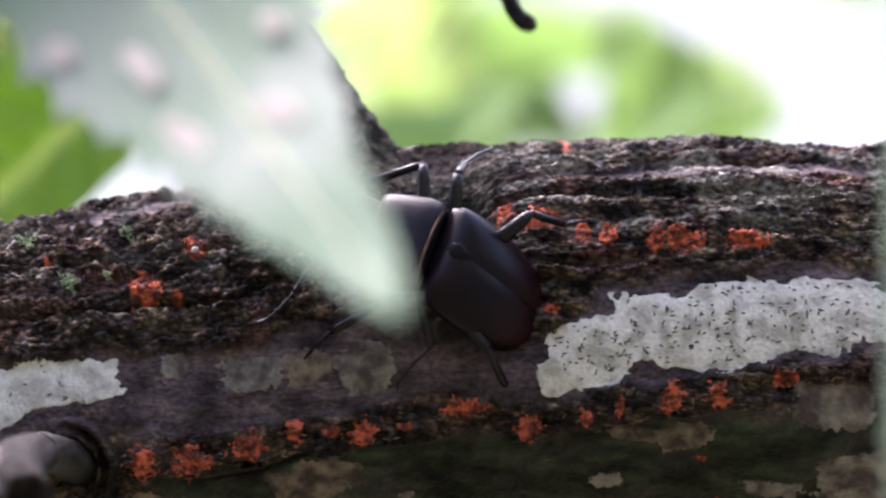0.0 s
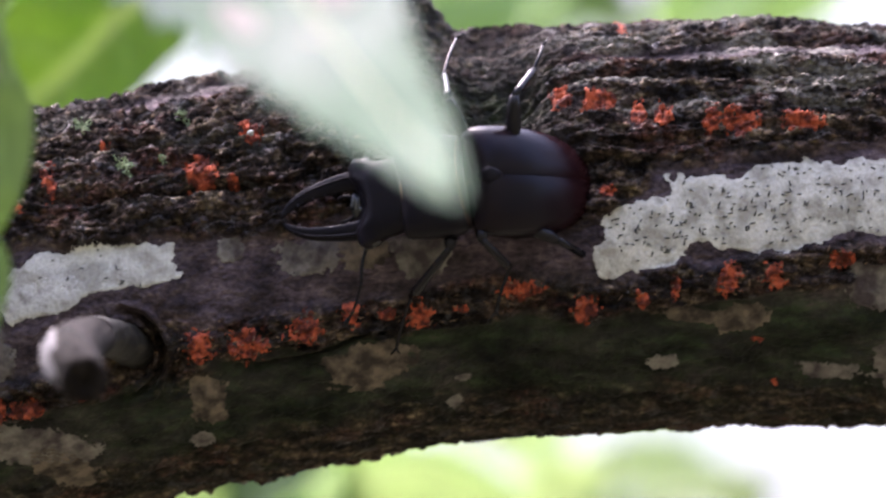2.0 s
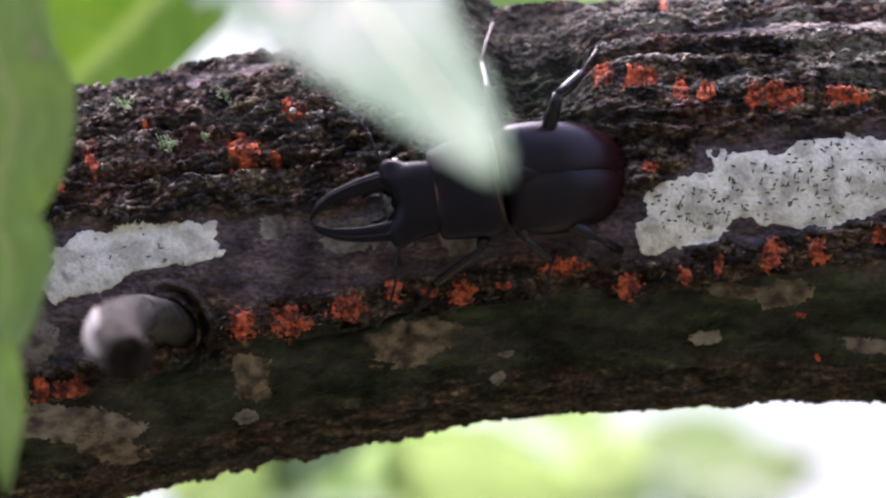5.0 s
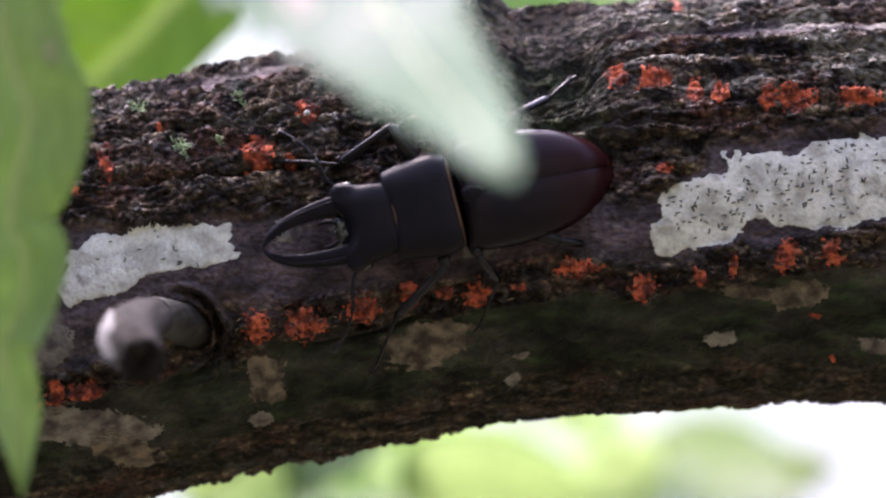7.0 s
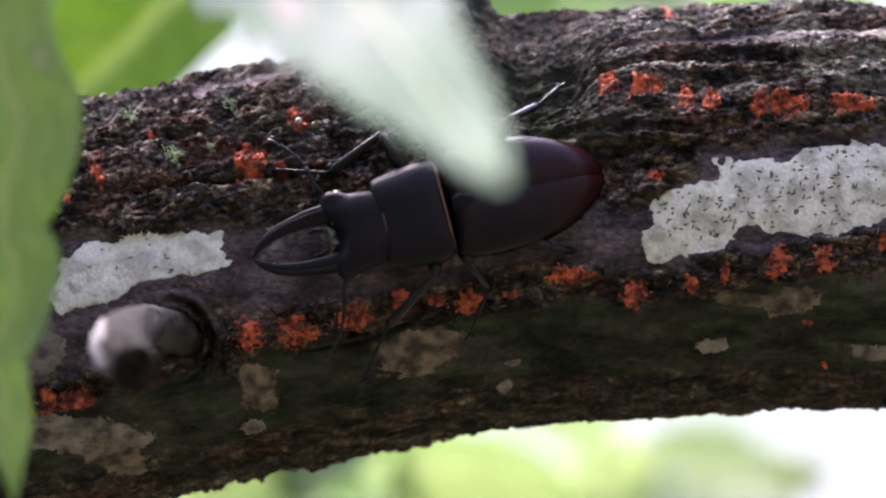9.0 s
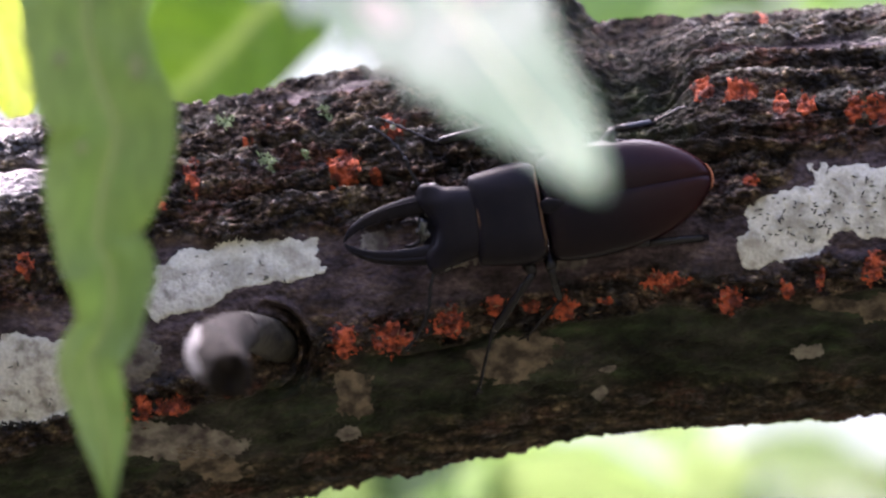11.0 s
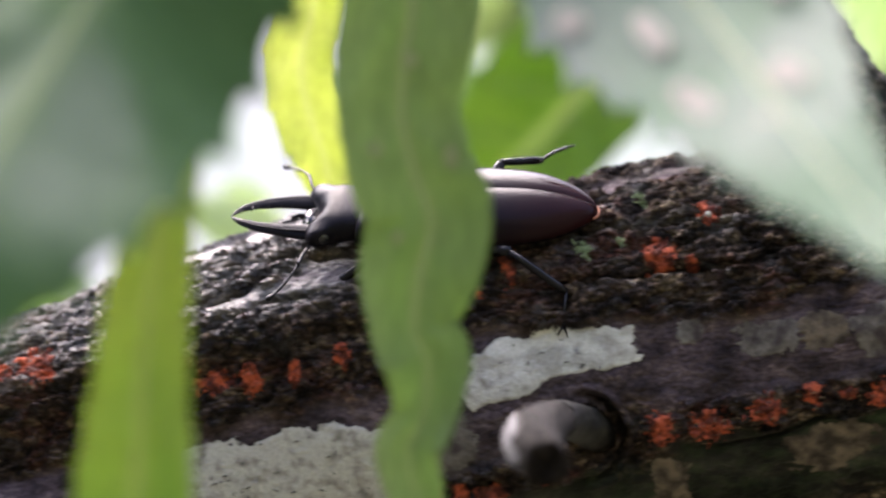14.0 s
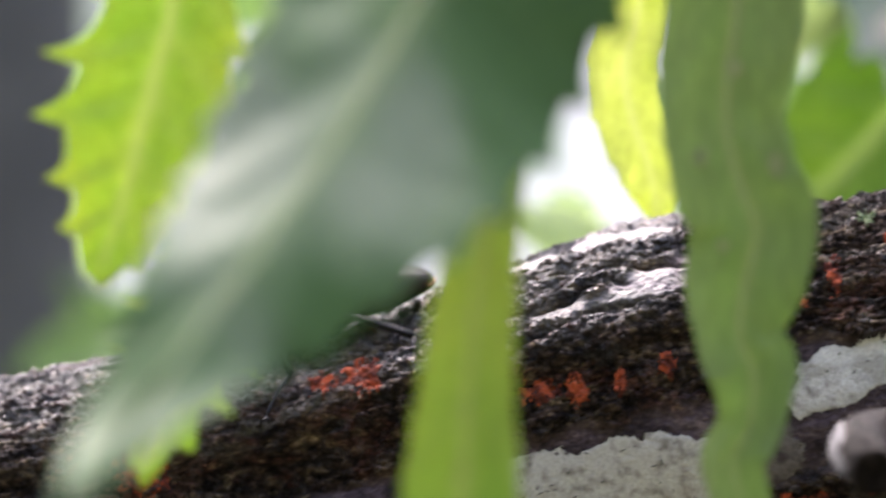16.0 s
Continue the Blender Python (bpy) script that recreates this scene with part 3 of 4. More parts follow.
for spec in PLATES:
    kind, pa, pb, w, h, lean = spec
    reach, tall = w * 1.4 + 8, h * 1.4 + 0.35 * w + 8
    n, m = int(2 * reach / 3) + 2, int(2 * tall / 3) + 2
    ga, gb = np.meshgrid(np.linspace(pa - reach, pa + reach, n), np.linspace(pb - tall, pb + tall, m), indexing="ij")
    c, r = axis(ga)
    sn = np.clip((c - gb) / r, -0.995, 0.995)
    mk = plate_mask(ga, gb, spec)
    up = -4 + 5.2 * ease(mk, -0.1, 0.1) + 0.8 * (fbm(ga / 10, gb / 10, 0, 51) - 0.5)
    p = surface(ga, np.arcsin(sn), up)[0]
    lich = grid_mesh("lichen_patch", p, {"pale": LICHEN, "stained": LICHEN_STAINED, "tan": LICHEN_TAN, "dim": LICHEN_DIM, "faint": LICHEN_TAN}[kind], branch,
                     {"pale": "pale grey-green crust lichen", "stained": "grey lichen with dark stains", "tan": "brownish crust lichen", "dim": "thin grey lichen", "faint": "faint brown crust lichen"}[kind], keep=mk > -0.1)
    if kind in ("pale", "stained") and w > 70:  # short black script-like marks
        rng = np.random.default_rng(int(pa) + 3000)
        k = int(w * h / (80 if pa > 1000 else 340))
        x, y = pa + rng.uniform(-w, w, k), pb + rng.uniform(-h, h, k)
        fine = plate_mask(x, y, spec) > 0.15
        x, y = x[fine], y[fine]
        t = rng.uniform(-0.5, 0.5, len(x)) + np.where(rng.random(len(x)) < 0.35, 1.57, 0)
        ln = rng.uniform(2, 5.5, len(x))
        q = [points_on_bark(x + e * ln * np.cos(t), y + e * ln * np.sin(t), 2.6) for e in (-1, 0, 1)]
        bm = bmesh.new()
        for row in zip(*q):
            tube(bm, row, [0.00008, 0.00016, 0.00008], 5)
        tagged(part("black_script", bm, SCRIPT, lich, "short black script-like marks"), kind="stuff")


def fungus(a, b, w, h, seed):
    """A crumbly orange crust that breaks out of a bark crack."""
    n, m = int(w * 3.2 / 2) + 3, int(h * 3.2 / 2) + 3
    ga, gb = np.meshgrid(np.linspace(a - 1.6 * w, a + 1.6 * w, n), np.linspace(b - 1.6 * h, b + 1.6 * h, m), indexing="ij")
    d = np.hypot((ga - a) / w, (gb - b) / h)
    mk = 1.0 - 0.85 * d + 1.2 * (fbm(ga / 7, gb / 8, 0, seed, 3) - 0.5) + 0.5 * (fbm(ga / 22, gb / 26, 0, seed + 9, 2) - 0.5)
    nub = 1 - np.abs(2 * fbm(ga / 9, gb / 9, 0, seed + 4, 3) - 1)
    p = points_on_bark(ga, gb, -4.5 + 6 * ease(mk, -0.1, 0.4) + 7 * (nub - 0.6))
    grid_mesh("fungus_crust", p, ORANGE, branch, "crumbly orange fungus crust", keep=mk > 0)


SPOTS = [(460, 580, 22, 28), (545, 580, 34, 28), (640, 552, 26, 24), (718, 525, 18, 20), (780, 523, 16, 14), (835, 525, 24, 20), (1010, 485, 40, 15),
         (1118, 518, 26, 20), (1213, 497, 12, 16), (1270, 475, 8, 20), (1360, 463, 20, 26), (1438, 455, 20, 24), (1553, 430, 20, 16),
         (1075, 138, 18, 24), (1140, 158, 28, 18), (1212, 180, 12, 22), (1250, 184, 16, 20), (1335, 195, 14, 22), (1385, 192, 36, 20), (1485, 190, 34, 15),
         (545, 210, 18, 18), (462, 285, 28, 24), (515, 298, 14, 8), (200, 300, 12, 26), (295, 240, 14, 8), (150, 350, 10, 10), (110, 378, 12, 10),
         (75, 700, 16, 24), (115, 700, 14, 26), (165, 690, 26, 18), (262, 665, 10, 8), (240, 640, 8, 6), (1415, 575, 10, 6), (1450, 650, 8, 6), (1180, 22, 18, 8),
         (-296, 493, 28, 22), (-330, 495, 10, 16), (-235, 490, 16, 22), (-80, 450, 14, 24), (-160, 480, 10, 22), (-620, 470, 36, 26), (-690, 480, 26, 20), (-1010, 610, 40, 30), (1155, 310, 14, 10), (620, 545, 8, 6), (905, 515, 14, 6)]
for k, (a, b, w, h) in enumerate(SPOTS):
    fungus(a, b, w, h, 100 + k)

# straw-coloured fibres and tiny wet beads along the lower crack of the bark
STRAW = material("straw_fibre", (0.2, 0.13, 0.06), 0.7, (0.09, 0.05, 0.03), 900, 0.4)
BEAD = material("water_bead", (0.04, 0.04, 0.04), 0.04, spec=1.0, bump=0.0)
rng = np.random.default_rng(77)
x = rng.uniform(380, 1700, 80)
y = np.interp(x, [280, 460, 640, 835, 1010, 1118, 1270, 1440, 1568, 1900], [640, 580, 553, 525, 487, 512, 475, 455, 432, 400]) + rng.normal(0, 15, 80) + 4
t, ln = rng.normal(-0.15, 0.5, 80), rng.uniform(2, 7, 80)
q = [points_on_bark(x + e * ln * np.cos(t), y + e * ln * np.sin(t), 2.5) for e in (-1, 0, 1)]
bm = bmesh.new()
for row in zip(*q):
    tube(bm, row, [0.00006, 0.00013, 0.00005], 5)
tagged(part("bark_fibre", bm, STRAW, branch, "straw-coloured bark fibres"), kind="stuff")
x = np.concatenate([rng.uniform(380, 1700, 90), rng.uniform(-420, -60, 60)])
y = np.where(x > 0, np.interp(x, [280, 460, 640, 835, 1010, 1118, 1270, 1440, 1568, 1900], [620, 565, 540, 510, 472, 500, 460, 440, 420, 390]) + rng.normal(0, 14, 150), rng.uniform(230, 420, 150) - 0.35 * (x + 60))
bm = bmesh.new()
for p in points_on_bark(x, y, 3.0):
    bmesh.ops.create_icosphere(bm, subdivisions=1, radius=float(rng.uniform(0.00009, 0.0002)), matrix=Matrix.Translation(Vector(p)))
tagged(part("water_bead", bm, BEAD, branch, "tiny glinting water beads"), kind="stuff")
bm = bmesh.new()
bmesh.ops.create_icosphere(bm, subdivisions=3, radius=0.0006, matrix=Matrix.Translation(on_bark(545, 223, 6)))
for v in bm.verts:
    v.co += 0.0001 * noise.noise_vector(v.co * 2500)
part("pale_grain", bm, LICHEN, branch, "small round whitish grain")

# broken twig stub that bends towards the viewer and ends in a hollow break
STUB = bend([(*plan(338, 592, -0.026), 0.0037), (*plan(302, 576, -0.040), 0.0033), (*plan(270, 570, -0.054), 0.0034), (*plan(242, 580, -0.080), 0.0038), (*plan(217, 598, -0.108), 0.0042), (*plan(210, 612, -0.122), 0.0039)], 90)
th = np.linspace(0, math.tau, 56, endpoint=False)


def stub_skin(rows, swell):
    """The stub's skin along rows of its middle line; swell scales each ring."""
    p, rad = rows[:, :3], rows[:, 3] * swell
    t = np.gradient(STUB[:, :3], axis=0)
    t = np.array([t[np.argmin(((STUB[:, :3] - q) ** 2).sum(1))] for q in p])
    t /= np.linalg.norm(t, axis=1)[:, None]
    s = np.cross(t, (0, 0, 1.0))
    s /= np.linalg.norm(s, axis=1)[:, None]
    n = np.cross(s, t)
    along = np.arange(len(p))[:, None] * 0.9 + 0 * th[None]
    turn = th[None] + 0 * along
    knob = 0.2 * (fbm(3 + 1.6 * np.cos(turn), along / 22 + 1.6 * np.sin(turn), 0, 301, 3) - 0.5) + 0.10 * (fbm(3 + 5 * np.cos(turn), along / 7 + 5 * np.sin(turn), 0, 303, 3) - 0.5) - 0.04 * np.exp(-(((along / 9) % 1 - 0.5) / 0.14) ** 2) * ease(60 - along, 0, 30)
    rr = rad[:, None] * (1 + knob)
    return p[:, None] + rr[..., None] * (np.cos(turn)[..., None] * s[:, None] + np.sin(turn)[..., None] * n[:, None])


stub = grid_mesh("stub_base", stub_skin(STUB[:42], np.ones(42)), STUB_BARK, branch, "dark ringed base of a broken twig stub", wrap=True)
skin = stub_skin(STUB[41:], np.concatenate([np.linspace(1, 1.08, 36), np.linspace(1.08, 0.95, 13)]))
heel = (STUB[-1, :3] - STUB[-8, :3]) / np.linalg.norm(STUB[-1, :3] - STUB[-8, :3])
skin[-22:] += (np.linspace(0, 1, 22) ** 1.5)[:, None, None] * np.array((0.0030, 0, -0.0030))  # the break faces down and aside
grid_mesh("twig_stub", skin, STUB_WOOD, branch, "broken weathered grey twig stub", wrap=True)
skin = np.roll(skin, 5, axis=1)
# pale patch laid on the upper left flank as a painted highlight
lit_side = skin[-34:-3, :16] - skin[-34:-3].mean(1)[:, None]
grid_mesh("highlight_patch", skin[-34:-3].mean(1)[:, None] + 1.045 * lit_side, STUB_HIGHLIGHT, branch, "pale patch that paints the light on the stub's flank", keep=fbm(*np.meshgrid(np.arange(31) / 9, np.arange(16) / 5, indexing="ij"), 0, 313, 3) + 0.9 * np.sin(np.linspace(0, math.pi, 31))[:, None] * np.sin(np.linspace(0, math.pi, 16))[None] > 0.85)
rim = np.roll(skin[-1], -5, axis=0)
core, way = rim.mean(0), heel
rings = []
for f, deep in ((1.0, 0.0), (0.93, 0.0004), (0.82, 0.0006), (0.66, 0.0004), (0.5, 0.0002), (0.3, 0.0), (0.12, -0.0002), (0.01, -0.0002)):
    jag = 0.0022 * (fbm(4 * np.cos(th) + 9, 4 * np.sin(th) + 9 + 6 * f, 0, 311, 3) - 0.5) * (f < 1)
    rings.append(core + (rim - core) * f + (deep + jag)[:, None] * way)
# the break's dark colour stands in for shade on the stub's lower side
grid_mesh("broken_end", np.array(rings), STUB_CORE, branch, "break at the stub's end, coloured dark for its shade", wrap=True)


for a, b, w in ((330, 274, 13), (250, 206, 14), (428, 188, 8), (395, 262, 5)):
    rng = random.Random(int(a))
    bm = bmesh.new()
    for _ in range(int(w * 4)):
        p = on_bark(a + rng.gauss(0, 0.6) * w, b + rng.gauss(0, 0.4) * w, 2)
        q = p + Vector((rng.gauss(0, 0.0004), -rng.uniform(0.0002, 0.0006), rng.gauss(0.0002, 0.0004)))
        tube(bm, [p, p.lerp(q, 0.5), q], [0.00012, 0.00017, 0.00008], 5)
    tagged(part("moss_tuft", bm, MOSS, branch, "tiny pale green moss tuft"), kind="stuff")


def limb(name, line, radii, label, parent):
    ctr = bend([(*plan(a, b, y), r * MM) for (a, b, y), r in zip(line, radii)], 130)
    p, rad = ctr[:, :3], ctr[:, 3]
    t = np.gradient(p, axis=0)
    t /= np.linalg.norm(t, axis=1)[:, None]
    s = np.cross(t, (0, 1, 0.0))
    s /= np.linalg.norm(s, axis=1)[:, None]
    n = np.cross(s, t)
    th = np.linspace(0, math.tau, 120, endpoint=False)
    along = np.arange(130)[:, None] * 7.0
    arc = th[None] * 110
    ridge = 1 - np.abs(2 * fbm(along / 100 + 0 * arc, arc / 30 + 0 * along, 0, 71, 4) - 1)
    rr = rad[:, None] + MM * (30 * (ridge - 0.7) + 12 * (fbm(along / 14 + 0 * arc, arc / 12 + 0 * along, 0, 73) - 0.5))
    pts = p[:, None] + rr[..., None] * (np.cos(th)[None, :, None] * s[:, None] + np.sin(th)[None, :, None] * n[:, None])
    ob = grid_mesh(name, pts, BARK, parent, label, wrap=True)
    z = ob.data.attributes.new("zone", "FLOAT_COLOR", "POINT")
    z.data.foreach_set("color", np.tile(np.array([0.35, 0.85, 0, 0], np.float32), len(ob.data.vertices)))


limb("side_limb", [(820, 200, 0.004), (752, 60, 0.004), (664, -80, 0.004), (540, -260, 0.01), (400, -480, 0.02)], [165, 130, 120, 108, 98], "dark side limb rising from the fork", branch)


# ---- leaves ----
def leaf(name, spine, mat, label, puff=1.0, fold=0.25, wave=0.0, waves=6.0, teeth=0.0, tooth_count=14, veins=True, seed=0, turn=0.0, group="", rib=0.0009):
    """A leaf with a midrib. spine: rows of (a, b, depth, half width on one side, half width on the other), from stalk to tip."""
    n, m = 160, 61
    sp = bend([(*plan(a, b, y), wl * (EYE + y) * STEP, wr * (EYE + y) * STEP) for a, b, y, wl, wr in spine], n)
    p, wl, wr = sp[:, :3], np.maximum(sp[:, 3], 0), np.maximum(sp[:, 4], 0)
    t = np.gradient(p, axis=0)
    t /= np.linalg.norm(t, axis=1)[:, None]
    face = np.array((math.sin(turn), -math.cos(turn), 0.0))
    s = np.cross(t, face)
    s /= np.linalg.norm(s, axis=1)[:, None]
    nn = np.cross(s, t)
    x = np.linspace(-1, 1, m)
    u = np.linspace(0, 1, n)
    saw = (u * tooth_count) % 1.0
    tooth = 1 + teeth * (saw**3 - 0.25) + 0.05 * (grain(u * 17, u * 0, 0, seed) - 0.5)
    tooth2 = 1 + teeth * (((u * tooth_count + 0.4) % 1.0) ** 3 - 0.25) + 0.05 * (grain(u * 15, u * 0 + 5, 0, seed) - 0.5)
    w = np.where(x[None] < 0, (wl * tooth)[:, None], (wr * tooth2)[:, None])
    wmax = max(wl.max(), wr.max())
    bulge = 0.06 * np.cos((u[:, None] * 22 - np.abs(x)[None] * 3) * 2) * np.sin(np.abs(x)[None] * math.pi)
    lift = fold * np.abs(x)[None] * w + wave * wmax * np.sin(u[:, None] * waves * math.tau + np.sign(x)[None]) * np.abs(x)[None] ** 2 + bulge * wmax * 0.35 * puff
    pts = p[:, None] + s[:, None] * (x[None] * w)[..., None] + nn[:, None] * lift[..., None]
    blade = grid_mesh(name, pts, mat)
    side = np.abs(((u[:, None] * 13 - np.abs(x)[None] * 1.1) % 1.0) - 0.5)
    vn = np.maximum(np.exp(-((x[None] / 0.1) ** 2)) + 0 * u[:, None], 0.35 * np.exp(-((side / 0.05) ** 2)) * (1 - np.abs(x)[None]))
    blade.data.attributes.new("vein", "FLOAT", "POINT").data.foreach_set("value", (vn * (1 - 0.5 * u[:, None])).astype(np.float32).ravel())
    tagged(blade, label, "leaf", group)
    so = blade.modifiers.new("thickness", "SOLIDIFY")
    so.thickness = 0.00025
    bm = bmesh.new()
    tube(bm, [Vector(q) for q in p[::8]], [rib * (1.15 - k / 22) for k in range(len(p[::8]))], 6)
    part("midrib", bm, RIB if veins or rib > 0.001 else RIB_SOFT, blade, "pale midrib")
    if veins:
        bm = bmesh.new()
        for k in range(10, n - 18, 11):
            for side in (-1, 1):
                row = []
                for q in range(6):
                    f = q / 5 * 0.92
                    i = min(n - 1, int(k + f * 15))
                    j = int((m - 1) / 2 + side * f * (m - 1) / 2)
                    row.append(Vector(pts[i, j]) + Vector(nn[i]) * 0.00012)
                tube(bm, row, [rib * 0.38 * (1 - 0.12 * q) for q in range(6)], 4)
        tagged(part("venation", bm, RIB, blade, "fine pale side veins"), kind="stuff")
    return blade


LEAVES = [
    ("oak_leaf", [(120, -680, -0.18, 10, 10), (300, -450, -0.192, 230, 200), (470, -237, -0.21, 262, 262), (600, -70, -0.233, 206, 205), (708, 76, -0.262, 130, 138), (818, 212, -0.285, 78, 70), (872, 282, -0.3, 40, 36), (906, 324, -0.31, 4, 4)],
     LEAF_FRONT, "large dull green leaf with pale damaged spots", dict(puff=0.25, fold=0.0, teeth=0.17, tooth_count=17, seed=1, rib=0.0004, veins=False)),
    ("oak_leaf", [(10, -560, -0.14, 10, 10), (14, -400, -0.14, 120, 120), (20, -204, -0.14, 125, 128), (0, -68, -0.14, 119, 119), (-3, 32, -0.14, 106, 106), (20, 132, -0.14, 110, 112), (46, 212, -0.14, 110, 112),
                  (22, 312, -0.14, 107, 107), (13, 402, -0.14, 78, 76), (36, 462, -0.14, 80, 80), (28, 552, -0.14, 60, 58), (-3, 622, -0.14, 57, 57), (20, 732, -0.14, 45, 45), (28, 814, -0.14, 20, 20), (30, 885, -0.14, 2, 2)],
     LEAF_HANG, "narrow green leaf with wavy edges hanging down", dict(fold=0.3, wave=0.12, waves=3.4, teeth=0.05, tooth_count=12, seed=2, rib=0.00016, veins=False)),
    ("oak_leaf", [(-120, -480, 0.05, 8, 8), (-140, -340, 0.05, 70, 74), (-153, -204, 0.05, 62, 66), (-183, -54, 0.05, 60, 70), (-143, 96, 0.05, 62, 58), (-134, 160, 0.05, 46, 34), (-128, 205, 0.05, 2, 2)],
     LEAF_YELLOW, "bright yellow-green backlit leaf", dict(fold=0.08, wave=0.1, waves=3, teeth=0.12, tooth_count=12, seed=3, rib=0.00016, veins=False)),
    ("oak_leaf", [(560, -190, 0.25, 5, 5), (440, -110, 0.25, 85, 120), (310, 0, 0.25, 118, 165), (200, 110, 0.25, 108, 150), (60, 220, 0.25, 66, 90), (-40, 290, 0.25, 2, 2)],
     LEAF_BACK, "broad green leaf with a pale midrib", dict(fold=0.2, teeth=0.02, seed=4, rib=0.0003, veins=False)),
    ("oak_leaf", [(-320, -60, -0.215, 3, 3), (-360, 40, -0.215, 8, 8), (-428, 170, -0.215, 60, 56), (-460, 330, -0.215, 75, 74), (-478, 500, -0.215, 88, 86), (-493, 700, -0.215, 106, 106), (-520, 880, -0.215, 60, 60), (-540, 1000, -0.215, 2, 2)],
     LEAF_SPRING, "yellowing green leaf hanging from its stalk", dict(fold=0.25, wave=0.05, waves=2, teeth=0.06, seed=5, rib=0.0002, veins=False)),
    ("oak_leaf", [(-340, -620, -0.235, 10, 10), (-430, -420, -0.245, 280, 190), (-560, -200, -0.255, 335, 230), (-700, 20, -0.27, 320, 225), (-830, 200, -0.285, 240, 190), (-980, 390, -0.3, 140, 130), (-1120, 560, -0.315, 66, 75), (-1230, 690, -0.33, 4, 4)],
     LEAF_DARK, "large dull green spiny leaf", dict(fold=-0.14, puff=0.6, wave=0.08, waves=3, teeth=0.17, tooth_count=14, seed=6, rib=0.0003, veins=False)),
    ("oak_leaf", [(-960, -420, -0.17, 8, 8), (-990, -260, -0.17, 120, 120), (-1030, -110, -0.17, 160, 150), (-1068, 20, -0.17, 150, 150), (-1100, 140, -0.17, 112, 105), (-1132, 230, -0.17, 60, 62), (-1152, 290, -0.17, 3, 3)],
     LEAF_SPINY, "fresh yellow-green leaf with spiny teeth", dict(fold=0.15, teeth=0.5, tooth_count=7, seed=7, rib=0.00018, veins=False)),
    ("oak_leaf", [(-850, 130, -0.15, 5, 5), (-925, 280, -0.15, 90, 90), (-985, 410, -0.15, 100, 100), (-1030, 520, -0.15, 72, 72), (-1075, 650, -0.15, 3, 3)],
     LEAF_SPINY, "small fresh green leaf with long spines", dict(fold=0.1, teeth=0.75, tooth_count=6, seed=11, rib=0.00018, veins=False)),
    ("oak_leaf", [(1900, -500, -0.3, 8, 8), (1880, -250, -0.3, 90, 90), (1868, 0, -0.3, 88, 95), (1860, 260, -0.3, 84, 90), (1862, 520, -0.3, 88, 90), (1850, 760, -0.3, 60, 60), (1845, 900, -0.3, 3, 3)],
     LEAF_PALE, "pale green leaf hanging beside the branch", dict(fold=0.1, wave=0.05, waves=3, teeth=0.1, seed=8, rib=0.0006, veins=False)),
]
made_leaves = [leaf(name, spine, mat, label, group="leaves round the branch", **more) for name, spine, mat, label, more in LEAVES]


def blemish(a, b, depth, w, h, lean, parent, seed, mat=DRY):
    """A dry pale spot on a leaf."""
    bm = bmesh.new()
    rim = []
    for k in range(22):
        t = math.tau * k / 22
        f = 1 + 0.35 * noise.noise(Vector((2 * math.cos(t), 2 * math.sin(t), seed)))
        x, z = w * f * math.cos(t), h * f * math.sin(t)
        c, s = math.cos(radians(lean)), math.sin(radians(lean))
        pa, pb = a + x * c - z * s, b + x * s + z * c
        rim.append(bm.verts.new(plan(pa, pb, depth(pa, pb))))
    mid = bm.verts.new(plan(a, b, depth(a, b) - 0.0001))
    for k in range(22):
        bm.faces.new((rim[k], rim[(k + 1) % 22], mid))
    part("dry_spot", bm, mat, parent, "pale dry spot")


for k, (a, b, w, h, lean) in enumerate([(297, -137, 30, 26, 0), (442, -115, 46, 22, 50), (672, -197, 26, 22, 0), (682, -42, 40, 24, 10), (515, 5, 46, 26, 30), (520, 85, 44, 24, 40), (715, 75, 36, 24, 10), (655, 40, 22, 16, 0), (600, 90, 30, 16, 30)]):
    blemish(a, b, lambda p, q: float(np.interp((p - 120) * 0.62 + (q + 680) * 0.78, [0, 291, 563, 774, 965], [-0.18, -0.192, -0.21, -0.233, -0.262])) - 0.0012, w, h, lean, made_leaves[0], k)
for k, (a, b, w, h) in enumerate([(12, -74, 14, 15), (-52, 82, 14, 15), (82, 98, 12, 22), (-14, 240, 10, 10)]):
    blemish(a, b, lambda p, q: -0.1425, w, h, 0, made_leaves[1], 20 + k, FADED)

# a dead twig end that dips into view above the branch
bm = bmesh.new()
tube(bm, bend([tuple(plan(1010, -420, 0.03)), tuple(plan(1075, -280, 0.03)), tuple(plan(1105, -212, 0.03)), tuple(plan(1140, -190, 0.03))], 14), [0.0016] * 10 + [0.0018, 0.0017, 0.0013, 0.0005], 9)
tagged(part("dead_twig", bm, STUB_WOOD), "thin grey dead twig end above the branch", "twig")

# far foliage: many leaves in one mass, before the bright haze of the canopy
rng = random.Random(5)


def far_leaf(bm, p, size, rng):
    rot = Euler((rng.uniform(0.9, 2.2), rng.uniform(-0.6, 0.6), rng.uniform(0, 6.3))).to_matrix()
    row = [(-1, 0.02), (-0.6, 0.28), (0, 0.4), (0.55, 0.24), (1, 0.01)]
    left = [bm.verts.new(p + rot @ Vector((x, w, 0.12 * w)) * size) for x, w in row]
    mid = [bm.verts.new(p + rot @ Vector((x, 0, -0.05)) * size) for x, w in row]
    right = [bm.verts.new(p + rot @ Vector((x, -w, 0.12 * w)) * size) for x, w in row]
    for i in range(4):
        bm.faces.new((left[i], left[i + 1], mid[i + 1], mid[i]))
        bm.faces.new((mid[i], mid[i + 1], right[i + 1], right[i]))


